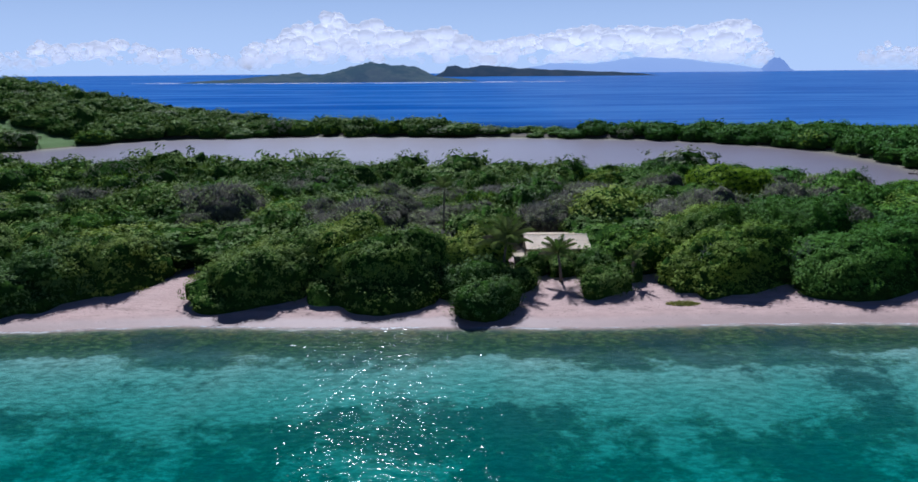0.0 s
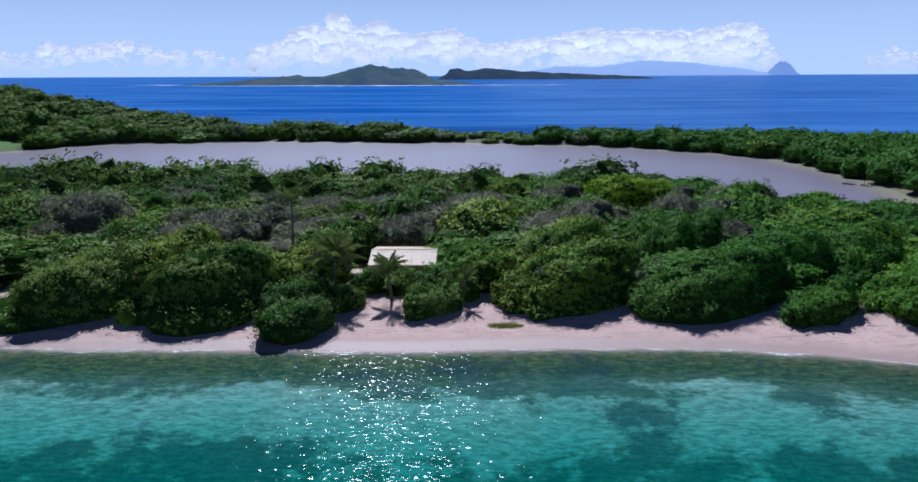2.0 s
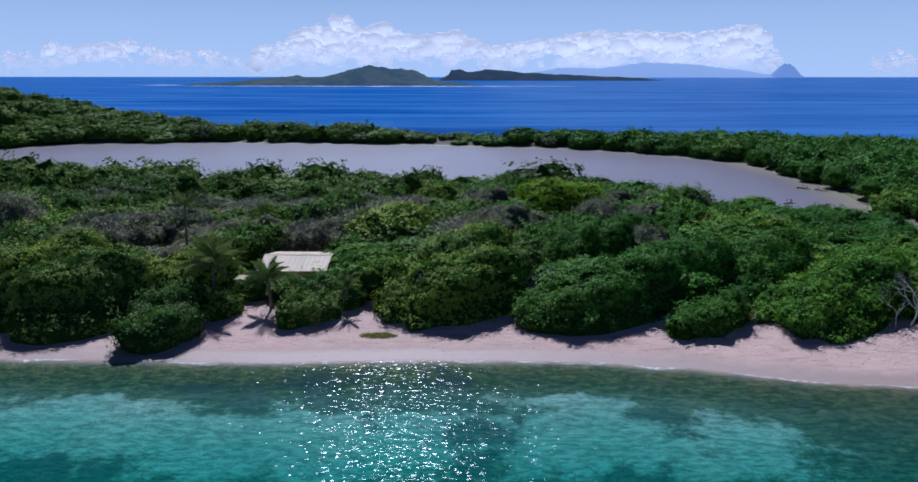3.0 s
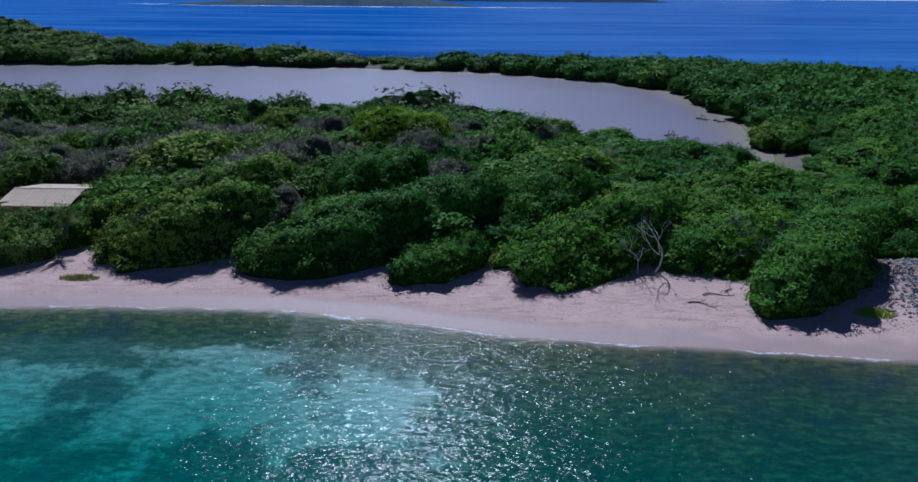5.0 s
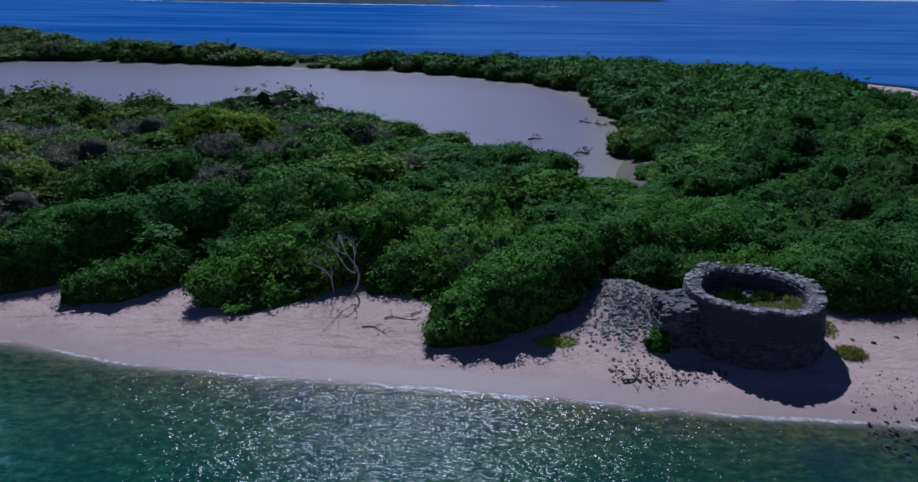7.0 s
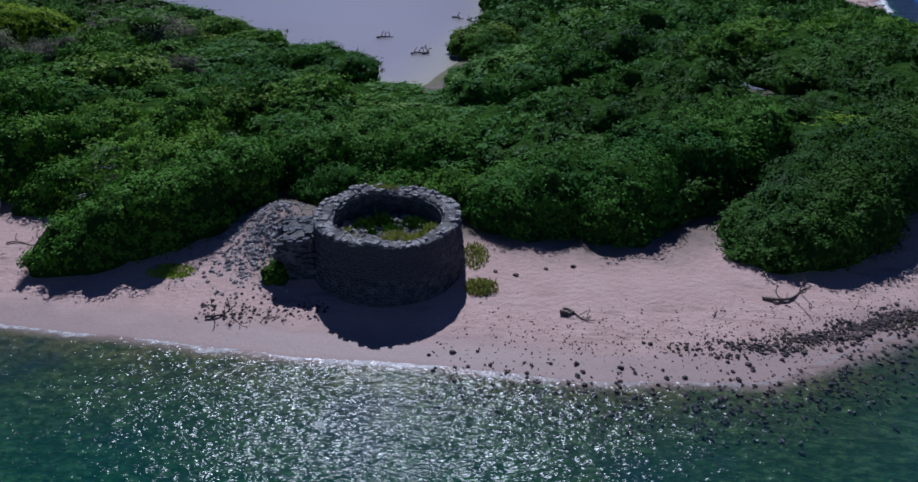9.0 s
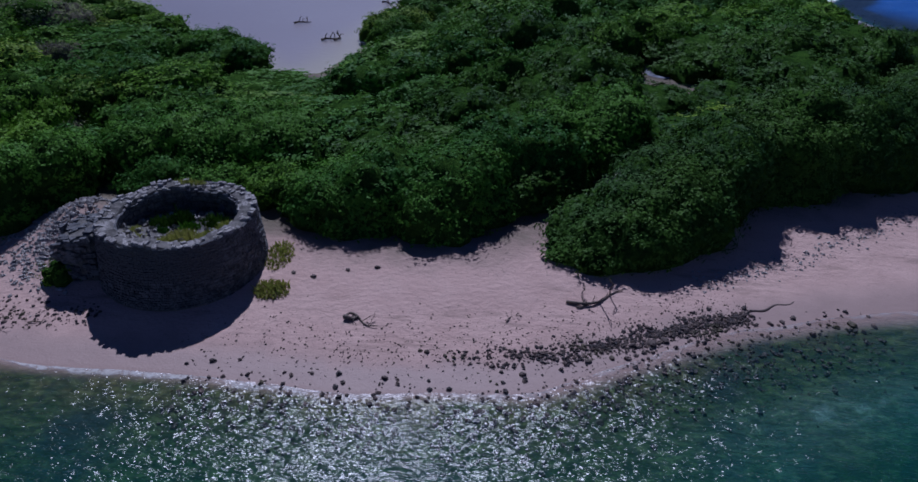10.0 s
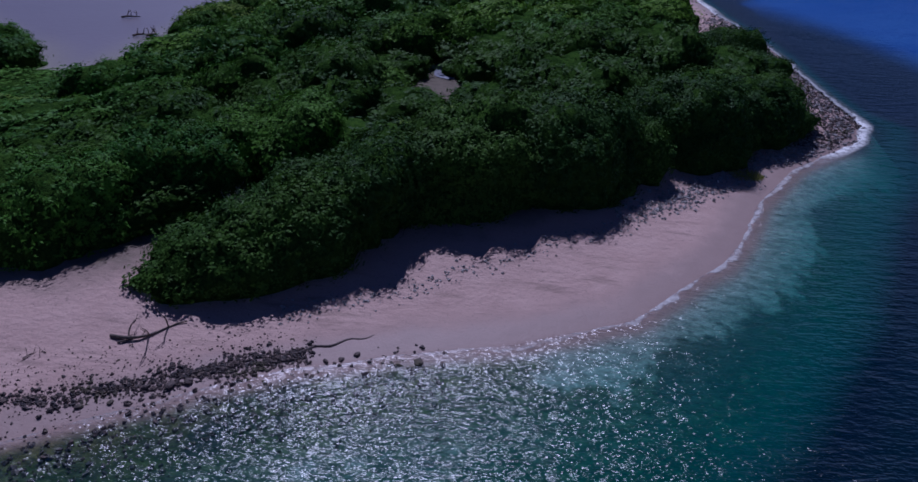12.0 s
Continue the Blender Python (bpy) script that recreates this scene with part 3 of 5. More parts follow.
# a line of surf before the nearer island
g = Graph("distant_surf")
brk = g.step(g.noise(g.scaled(g.where(), 0.02, 0.2, 1.0), 1.0, 4.0), 0.42, 0.6)
mx = g.add("MixShader")
g.put(mx, "0", brk), g.put(mx, "1", g.add("BsdfTransparent").outputs[0]), g.put(mx, "2", g.bsdf((0.75, 0.77, 0.8), 0.8))
M_SURF = g.end(mx.outputs[0])
for x0, x1, yy, wid in ((-640, -380, 1400, 30), (-480, 220, 1290, 30)):
    k = np.linspace(0, 1, 60)
    xx = x0 + (x1 - x0) * k
    ya = yy + 10 * np.sin(k * 9)
    half = wid * np.sin(k * math.pi) ** 0.5
    vv = np.concatenate([np.stack([xx, ya - half, 0 * k + 0.06], -1), np.stack([xx, ya + half, 0 * k + 0.06], -1)])
    ff = np.stack([np.arange(59), np.arange(1, 60), np.arange(61, 120), np.arange(60, 119)], -1)
    tagged(new("surf_line", mesh_of("surf_line", vv, ff, M_SURF)), "thin white line of breaking surf far off", "surf", kind="structure")

# a small pool among the trees
a = np.linspace(0, 2 * math.pi, 36, endpoint=False)
rim = 1.0 + 0.12 * np.sin(3 * a) + 0.08 * np.sin(5 * a + 1)
pv = np.concatenate([[[0, 0, 0]], np.stack([1.7 * rim * np.cos(a), 2.8 * rim * np.sin(a), 0 * a], -1)])
pool = bpy.data.meshes.new("pool")
pool.from_pydata([tuple(p) for p in pv], [], [(0, 1 + i, 1 + (i + 1) % 36) for i in range(36)])
g = Graph("pool_water_surface")
M_POOL = g.end(g.bsdf(g.mix(g.noise(g.where(), 0.6), (0.24, 0.25, 0.31), (0.32, 0.32, 0.38)), 0.25, g.bump(g.noise(g.where(), 2.0), 0.15, 0.05)))
pool.materials.append(M_POOL)
pool_ob = new("pool_water", pool)
pool_ob.location = (127.0, 101.5, max(ground_z(127 + dx, 101.5 + dy) for dx in (-2, 0, 2) for dy in (-3, 0, 3)) + 0.02)
tagged(pool_ob, "small still pool in a clearing of the wood", "pool", kind="structure")

# ---- plants ----
def leaves_at(r, pts, nrm, size, ratio=0.62):
    """One pointed leaf at each point, turned about its normal."""
    n = len(pts)
    nrm = nrm / np.linalg.norm(nrm, axis=1)[:, None]
    t = np.cross(nrm, r.normal(size=(n, 3)))
    t /= np.linalg.norm(t, axis=1)[:, None] + 1e-9
    b = np.cross(nrm, t)
    s = (size * r.uniform(0.65, 1.35, n))[:, None]
    w = s * ratio
    dip = nrm * s * 0.18
    v = np.stack([pts - t * s * 0.5 - b * w * 0.45, pts - t * s * 0.35 + b * w * 0.55 - dip, pts + t * s * 0.6], 1).reshape(-1, 3)
    return v, np.arange(n * 3).reshape(n, 3)


def halved(f):
    """Quads as pairs of triangles."""
    return np.concatenate([f[:, [0, 1, 2]], f[:, [0, 2, 3]]])


def boxy(cz, p=2.4):
    """Half-width of a crown at height cz: steep sides under a rounded top."""
    return np.clip(1 - np.abs(np.clip(cz, -1, 1)) ** p, 0, 1) ** (1 / p)


def mound_points(r, n, low, p=2.4):
    """Directions spread over a crown, its flat top and its steep sides alike."""
    a = r.uniform(0, 2 * math.pi, n)
    top = (1 - np.sqrt(r.uniform(size=n)) ** p) ** (1 / p)
    cz = np.where(r.uniform(size=n) < 0.5, top, r.uniform(low, 0.9, n))
    sz = boxy(cz, p)
    return np.stack([np.cos(a) * sz, np.sin(a) * sz, cz], -1)


def combed(u, rx, ry, h, wedge, ph, flare=1.0):
    """A crown combed by the wind, which blows along x: a low thin toe, a rising back, a steep lee end and a steep
    seaward side (towards -y) with a skirt of low boughs. Also its outward normals."""
    def place(w):
        rise = np.clip((w[:, 0] + 1) / 1.7, 0, 1) ** 0.75
        wave = 1 + 0.11 * np.sin(w @ ph[0] * 2.2 + 1) + 0.10 * np.sin(w @ ph[1] * 4.5) + 0.05 * np.sin(w @ ph[2] * 9.0)
        cut = np.clip(1 - w[:, 2] / 0.6, 0, 1.1) ** 2 * np.clip(0.6 - w[:, 1], 0, 1.2)
        z = h * w[:, 2] * (1 - wedge * (1 - rise)) * (1 - (0.12 + 0.3 * wedge) * (0.5 + 0.5 * w[:, 1])) * wave
        x = rx * w[:, 0] * wave + 0.16 * wedge * rx * np.clip(w[:, 2], 0, 1)
        y = ry * w[:, 1] * wave * (1 - 0.22 * wedge * (0.5 - 0.5 * w[:, 0])) - 0.3 * ry * cut * flare
        return np.stack([x, y, z], -1)
    p = place(u)
    e = 0.02
    side = np.stack([-u[:, 1], u[:, 0], 0 * u[:, 0]], -1) + (1e-4, 1e-4, 0)
    side /= np.linalg.norm(side, axis=1)[:, None]
    k = u / np.linalg.norm(u, axis=1)[:, None]
    upw = np.cross(k, side)
    n = np.cross(place(u + side * e) - p, place(u + upw * e) - p)
    n /= np.linalg.norm(n, axis=1)[:, None] + 1e-9
    flip = np.sign((n * (u / (rx, ry, h))).sum(1))
    return p, n * np.where(flip == 0, 1, flip)[:, None]


def crown_arrays(seed, rx, ry, h, lift, wedge, count, leaf, low=-0.05, lobe=0.95, floor=0.15, turn=0.0, segs=32, rings=13, gap=0.16, tuft=0.2, steep=2.4, relief=1.0, flare=0.0):
    """A skin of leaves over an inner mass, swelling in many small rounded tufts."""
    r = np.random.RandomState(seed)
    ph = r.normal(0, 1, (3, 3))
    nl = int(min(260, max(30, 0.9 * (rx * ry * 2 + h * (rx + ry)) * 1.6 / lobe ** 2)))
    ul = mound_points(r, nl, max(low, -0.05), steep)
    lc, _ = combed(ul, rx * 0.95, ry * 0.95, h * 0.95, wedge, ph, flare)
    lr = lobe * (0.4 + 1.3 * r.uniform(size=nl) ** 1.6)
    proud = relief * r.uniform(0.2, 0.75, nl)

    def swell(p, n):
        d2 = ((p[:, None] - lc[None]) ** 2).sum(2)
        rise = np.sqrt(np.clip(lr[None] ** 2 - d2, 0, None))
        i = rise.argmax(1)
        b = rise[np.arange(len(p)), i]
        away = (p - lc[i]) / lr[i][:, None]
        nn = n + 0.75 * away * (b > 0)[:, None]
        return p + n * (proud[i] * b)[:, None], nn / (np.linalg.norm(nn, axis=1)[:, None] + 1e-9)

    per = 9
    u = mound_points(r, count // per, low, steep)
    p, n = combed(u, rx, ry, h, wedge, ph, flare)
    p, n = swell(p, n)
    nc = len(p)
    p = p + n * (r.uniform(-0.5, 1.0, nc) ** 3 * 2.2 * gap)[:, None]
    ball = r.normal(size=(nc, per, 3))
    p = (p[:, None] + ball * (tuft * r.uniform(0.5, 1.4, nc))[:, None, None] * (1.0, 1.0, 0.7)).reshape(-1, 3)
    nrm = (n[:, None] + ball * 0.12 + r.normal(0, 0.13, ball.shape) + (0, 0, 0.05)).reshape(-1, 3)
    p[:, 2] += lift
    keep = p[:, 2] > floor
    v, f = leaves_at(r, p[keep], nrm[keep], leaf)
    uu, ff = puff(1.0, segs, rings)
    cz = np.where(uu[:, 2] < 0, uu[:, 2] * (0.15 + max(0.0, -low)), uu[:, 2])
    ang = np.tile(np.linspace(0, 2 * math.pi, segs, endpoint=False), rings)
    sz = boxy(cz, steep)
    cu = np.stack([np.cos(ang) * sz, np.sin(ang) * sz, cz], -1)
    core, cn = combed(cu, rx, ry, h, wedge, ph, flare)
    core, _ = swell(core, cn)
    core = core - cn * gap
    core[:, 2] += lift
    core[:, 2] = np.where(uu[:, 2] < -0.12, floor, np.maximum(core[:, 2], floor))
    if turn:
        c, q = math.cos(radians(turn)), math.sin(radians(turn))
        m = np.array([[c, q, 0], [-q, c, 0], [0, 0, 1]])
        v, core = v @ m, core @ m
    return v, f, core, halved(ff)


def crown_mesh(name, leaf_mat, arrays, extra=None):
    v, f, core, ff = arrays
    verts, faces, slots = [v, core], [f, ff + len(v)], [np.zeros(len(f)), np.ones(len(ff))]
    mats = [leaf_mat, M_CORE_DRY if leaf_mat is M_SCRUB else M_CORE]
    if extra is not None:
        verts.append(extra[0]), faces.append(halved(extra[1]) + len(v) + len(core)), slots.append(np.full(2 * len(extra[1]), 2))
        mats.append(M_TWIG)
    return mesh_of(name, np.concatenate(verts), np.concatenate(faces), *mats, slots=np.concatenate(slots), smooth=True)


def tube(path, radii, sides=6):
    """A tapered tube along a path, as arrays of quads."""
    path = np.asarray(path, float)
    n = len(path)
    d = np.gradient(path, axis=0)
    d /= np.linalg.norm(d, axis=1)[:, None] + 1e-9
    side = np.cross(d, (0.31, 0.87, 0.37))
    side /= np.linalg.norm(side, axis=1)[:, None] + 1e-9
    up = np.cross(d, side)
    a = np.linspace(0, 2 * math.pi, sides, endpoint=False)
    ring = (np.cos(a)[None, :, None] * side[:, None] + np.sin(a)[None, :, None] * up[:, None]) * np.asarray(radii)[:, None, None]
    v = (path[:, None] + ring).reshape(-1, 3)
    i, j = np.meshgrid(np.arange(sides), np.arange(n - 1))
    f = np.stack([j * sides + i, j * sides + (i + 1) % sides, (j + 1) * sides + (i + 1) % sides, (j + 1) * sides + i], -1).reshape(-1, 4)
    return v, f


def joined(pieces):
    vs, fs, k = [], [], 0
    for v, f in pieces:
        vs.append(v), fs.append(f + k)
        k += len(v)
    return np.concatenate(vs), np.concatenate(fs)


def limbs(r, base, top, radius, n, reach):
    """A trunk that forks into n limbs."""
    base, top = np.array(base, float), np.array(top, float)
    k = np.linspace(0, 1, 6)[:, None]
    bend = np.array([r.normal(0, 0.25), r.normal(0, 0.25), 0]) * np.sin(k * 3.1)
    out = [tube(base + (top - base) * k + bend, radius * (1 - 0.45 * k[:, 0]))]
    for i in range(n):
        a = 2 * math.pi * (i + r.uniform(0, 0.6)) / n
        s = base + (top - base) * r.uniform(0.2, 0.55)
        e = s + np.array([math.cos(a) * reach * r.uniform(0.6, 1), math.sin(a) * reach * r.uniform(0.6, 1), (top[2] - base[2]) * r.uniform(0.1, 0.3)])
        q = np.linspace(0, 1, 5)[:, None]
        out.append(tube(s + (e - s) * q + np.array([0, 0, 0.3]) * np.sin(q * 3.1), radius * 0.55 * (1 - 0.8 * q[:, 0]), 5))
    return joined(out)


def branching(r, base, direction, length, radius, level, out, lean=(0.0, 0.0, 0.0)):
    """Bare forking branches."""
    d = np.array(direction, float)
    d /= np.linalg.norm(d)
    k = np.linspace(0, 1, 4)[:, None]
    end = np.array(base) + d * length
    sway = r.normal(0, 0.08, 3) * length
    out.append(tube(np.array(base) + d * length * k + sway * np.sin(k * 3.1), radius * (1 - 0.4 * k[:, 0]), 5 if level > 1 else 4))
    if level:
        for i in range(r.randint(2, 4)):
            nd = d + r.normal(0, 0.48, 3) + np.array(lean)
            branching(r, end - d * length * r.uniform(0, 0.25), nd, length * r.uniform(0.55, 0.8), radius * 0.55, level - 1, out, lean)


def twigs(r, rx, ry, h, lift, n):
    """Bare twigs standing out of a dry crown."""
    u = mound_points(r, n, 0.0)
    p = u * (rx, ry, h) * r.uniform(0.7, 1.0, n)[:, None]
    p[:, 2] += lift
    d = u * 0.5 + r.normal(0, 0.35, (n, 3)) + (0.1, 0, 0.5)
    d /= np.linalg.norm(d, axis=1)[:, None]
    s = np.cross(d, r.normal(size=(n, 3)))
    s /= np.linalg.norm(s, axis=1)[:, None]
    L = r.uniform(0.35, 1.0, n)[:, None]
    w = 0.03
    v = np.stack([p - s * w, p + s * w, p + d * L + s * w * 0.3, p + d * L - s * w * 0.3], 1).reshape(-1, 3)
    return v, np.arange(n * 4).reshape(n, 4)


def tree(name, label, category, group, x, y, rx, ry, h, seed, leaf_mat, lift=0.15, wedge=0.3, turn=38.0, count=3000, leaf=0.2, low=-0.1, dry=0, z=None, lobe=0.95):
    """A tree as a thing: trunk and crown under an Empty on the ground."""
    top = new(name)
    top.location = (x, y, (ground_z(x, y) if z is None else z) - 0.02)
    arr = crown_arrays(seed, rx, ry, h, lift, wedge, count, leaf, low, lobe, floor=-0.8 if y < 100 else 0.15, turn=turn, steep=2.9 if rx > 4 else 2.4, flare=1.0 if rx > 4 and x < 112 and y < 90 else 0.0, segs=64 if rx > 4 else 36, rings=22 if rx > 4 else 14)
    r = np.random.RandomState(seed + 7)
    extra = twigs(r, rx, ry, h, lift, dry) if dry else None
    c = new("crown", crown_mesh("crown", leaf_mat, arr, extra))
    c.parent = top
    v, f = limbs(r, (0, 0, -0.15), (0.1 * rx, 0.1, lift + h * 0.45), 0.03 * (min(rx, ry) + h), 4, min(rx, ry) * 0.5)
    t = new("trunk", mesh_of("trunk", v, f, M_BARK, smooth=True))
    t.parent = top
    tagged(top, label, category, group)
    return top


SHORE_TREES = [  # x, y, half length along the wind, half width, height, wedge, bearing, material
    (-54, 66.5, 8.4, 6.0, 4.9, 0.5, 30, M_LEAF_DARK), (-41.5, 65.4, 7.4, 4.8, 4.4, 0.6, 35, M_LEAF_DARK), (-36.6, 68.2, 6.6, 4.0, 5.0, 0.6, 42, M_LEAF),
    (-19.4, 67.4, 6.8, 5.2, 5.0, 0.55, 28, M_LEAF), (-13.0, 70.4, 5.6, 5.0, 5.4, 0.4, 30, M_LEAF), (-7.6, 67.0, 6.6, 5.0, 4.9, 0.4, 22, M_LEAF),
    (0.0, 69.0, 4.6, 3.4, 4.2, 0.4, 30, M_LEAF), (26.2, 67.8, 6.6, 3.9, 4.9, 0.6, 28, M_LEAF), (26.6, 76.0, 5.0, 4.2, 4.8, 0.5, 35, M_LEAF), (40.0, 67.4, 8.6, 3.7, 4.6, 0.7, 32, M_LEAF),
    (48.5, 72.6, 5.4, 4.2, 5.2, 0.5, 38, M_LEAF), (61.6, 67.8, 10.4, 4.0, 4.8, 0.7, 39, M_LEAF), (77.2, 63.1, 7.4, 3.2, 4.4, 0.5, 48, M_LEAF_DARK), (73.6, 67.6, 5.4, 3.2, 3.6, 0.5, 45, M_LEAF),
    (85.4, 73.0, 5.0, 4.0, 3.8, 0.4, 38, M_LEAF), (91.5, 73.8, 5.5, 4.5, 3.4, 0.3, 38, M_LEAF_DARK), (100.8, 66.0, 4.8, 3.8, 3.4, 0.4, 30, M_LEAF_DARK),
    (106.0, 67.0, 5.0, 4.2, 3.7, 0.4, 30, M_LEAF_DARK), (110.4, 71.2, 4.6, 4.2, 4.2, 0.35, 30, M_LEAF_DARK), (118.8, 64.2, 6.2, 3.8, 4.8, 0.8, 35, M_LEAF_DEEP),
    (123.2, 69.8, 6.4, 4.8, 5.0, 0.5, 32, M_LEAF_DEEP), (130.0, 73.2, 6.4, 5.0, 5.4, 0.3, 32, M_LEAF_DEEP), (136.6, 77.0, 6.0, 5.0, 5.8, 0.25, 32, M_LEAF_DEEP),
    (147.0, 84.2, 5.4, 4.4, 5.0, 0.3, 35, M_LEAF_DEEP), (152.4, 88.4, 4.6, 4.2, 3.6, 0.3, 40, M_LEAF_DEEP),
    (40.3, 106.0, 7.2, 5.2, 6.0, 0.25, 20, M_LEAF_LIME), (28.5, 81.0, 3.8, 3.4, 4.4, 0.3, 35, M_LEAF), (71.6, 72.0, 6.0, 3.8, 4.2, 0.5, 40, M_LEAF), (56.4, 74.4, 5.6, 4.4, 5.0, 0.45, 38, M_LEAF), (39.8, 81.0, 5.8, 4.8, 5.4, 0.4, 38, M_LEAF), (116.0, 76.2, 5.0, 4.4, 4.4, 0.3, 30, M_LEAF_DARK),
    (69.4, 66.8, 4.2, 2.6, 2.4, 0.4, 40, M_LEAF_DARK),
]
for n, (x, y, rx, ry, h, wedge, turn, m) in enumerate(SHORE_TREES):
    tree("seagrape_tree", "dense wind-combed sea grape tree at the edge of the sand" if m is not M_LEAF_LIME else "bright lime-green rounded tree above the pond",
         "tree", "trees along the beach", x, y, rx, ry, h, 300 + n, m, wedge=wedge, turn=turn, count=int(190 * (rx * ry + rx * h + ry * h)), leaf=0.22)
SHORE_BUSHES = [(2.4, 60.4, 3.4, 2.4, 2.5, 0.3, M_LEAF_DARK), (13.8, 64.4, 2.7, 2.0, 2.1, 0.25, M_LEAF_DARK), (48.4, 63.4, 3.9, 2.1, 2.2, 0.6, M_LEAF), (156.8, 91.0, 2.8, 3.6, 1.6, 0.2, M_LEAF_DEEP), (141.4, 78.6, 3.2, 2.8, 3.6, 0.2, M_LEAF_DEEP), (158.2, 97.5, 3.0, 4.0, 1.9, 0.2, M_LEAF_DEEP), (159.0, 105.0, 3.2, 4.2, 2.2, 0.2, M_LEAF_DEEP), (158.6, 113.5, 3.4, 4.4, 2.6, 0.2, M_LEAF_DEEP),
                (85.7, 56.6, 0.9, 0.75, 0.9, 0.2, M_LEAF_FRESH), (87.0, 67.2, 2.4, 2.0, 2.0, 0.2, M_LEAF_DARK), (90.6, 66.8, 2.5, 2.0, 1.8, 0.2, M_LEAF_DARK), (94.4, 66.9, 2.5, 2.1, 2.0, 0.2, M_LEAF), (98.0, 66.0, 2.2, 2.2, 2.2, 0.2, M_LEAF_DARK)]
for n, (x, y, rx, ry, h, wedge, m) in enumerate(SHORE_BUSHES):
    tree("seagrape_bush", ("low dense dark-green bush standing on the sand" if y < 64 else "low dark-green bush on the stony point" if x > 140 else "low thicket of green bushes behind the ruined tower"), "bush", "bushes on the beach", x, y, rx, ry, h, 400 + n, m, wedge=wedge, turn=30 if x < 140 else 0, count=int(170 * (rx * ry + rx * h + ry * h)), leaf=0.18 if rx > 1.5 else 0.13, lobe=min(0.7, 0.3 * rx))

# the wood: near trees singly, the rest as one mass
VARIANTS = {}
for key, mat, dry, count, leaf in (("green", M_LEAF, 0, 2700, 0.29), ("dark", M_LEAF_DARK, 0, 2700, 0.29), ("scrub", M_SCRUB, 900, 2300, 0.21), ("lime", M_LEAF_FRESH, 0, 2700, 0.29), ("deep", M_LEAF_DEEP, 0, 2700, 0.29)):
    VARIANTS[key] = [(crown_arrays(500 + 10 * k + len(key), 4.1, 3.6, 2.7, 1.0, 0.3, count, leaf, -0.15, 0.85, tuft=0.24, relief=1.4), (twigs(np.random.RandomState(k), 3.3, 3.1, 2.9, 1.0, dry) if dry else None), mat) for k in range(4)]
    VARIANTS[key + "_far"] = [(crown_arrays(500 + 10 * k + len(key), 4.1, 3.6, 2.7, 1.0, 0.3, 500, 0.58, 0.0, 1.0, segs=18, rings=7, gap=0.32, tuft=0.4, relief=1.4), None, mat) for k in range(4)]


def wood_front(x):
    """Where the wood begins behind the trees along the sand."""
    return np.where(x < 55, 71.5, np.where(x < 78, 69.5, np.where(x < 99, 74.0, np.where(x < 113, 69.0, 69 + (x - 113) * 0.62))))


def wood_spots():
    """Places of the wood's trees: spaced at random, clear of sand, pond, house and clearings."""
    r = np.random.RandomState(77)
    cand = np.stack([r.uniform(-225, 180, 30000), r.uniform(58, 345, 30000)], -1)
    z, d, q = land(cand[:, 0], cand[:, 1])
    x, y = cand[:, 0], cand[:, 1]
    ok = (d > 3.5) & (q < np.where((x > 60) & (y < 200), -1.0, -0.6)) & (y > wood_front(x))
    ok &= ~((x > 4.5) & (x < 16) & (y < 82.5)) & ~((x > 14) & (x < 23) & (y < 76.5)) & (np.hypot(x - 18, y - 68) > 3.5) & (np.hypot(x - 92, y - 59) > 8.0)
    ok &= (np.hypot((x - 126.8) / 5.2, (y - 96.6) / 11.0) > 1)
    ok &= (np.hypot(x - 40.3, y - 104) > 7.5) & (np.hypot(x - 39.8, y - 80) > 6)
    ok &= ~((np.abs(x + 27) < 2.0) & (y < 80))
    ok &= ~((q > -5.0) & (y < 108) & (x > 84)) & ~((np.abs(x - 90.5) < 4.5) & (y > 93.0) & (y < 104))
    ok &= ~((x < -112) & (x > -165) & (np.abs(y - 212) < 9))
    view = (x > -220) & (x > -0.75 * y - 25) & (y < 290 + np.clip(-x - 60, 0, 60))
    cand, z = cand[ok & view], z[ok & view]
    cells, out = {}, []
    for (px_, py_), pz_ in zip(cand, z):
        gap = 4.3 if py_ < 150 else 4.4
        cx, cy = int(px_ // 4.4), int(py_ // 4.4)
        if all((px_ - a) ** 2 + (py_ - b) ** 2 > gap * gap for i in (-1, 0, 1) for j in (-1, 0, 1) for a, b in cells.get((cx + i, cy + j), ())):
            cells.setdefault((cx, cy), []).append((px_, py_))
            out.append((px_, py_, pz_))
    return out


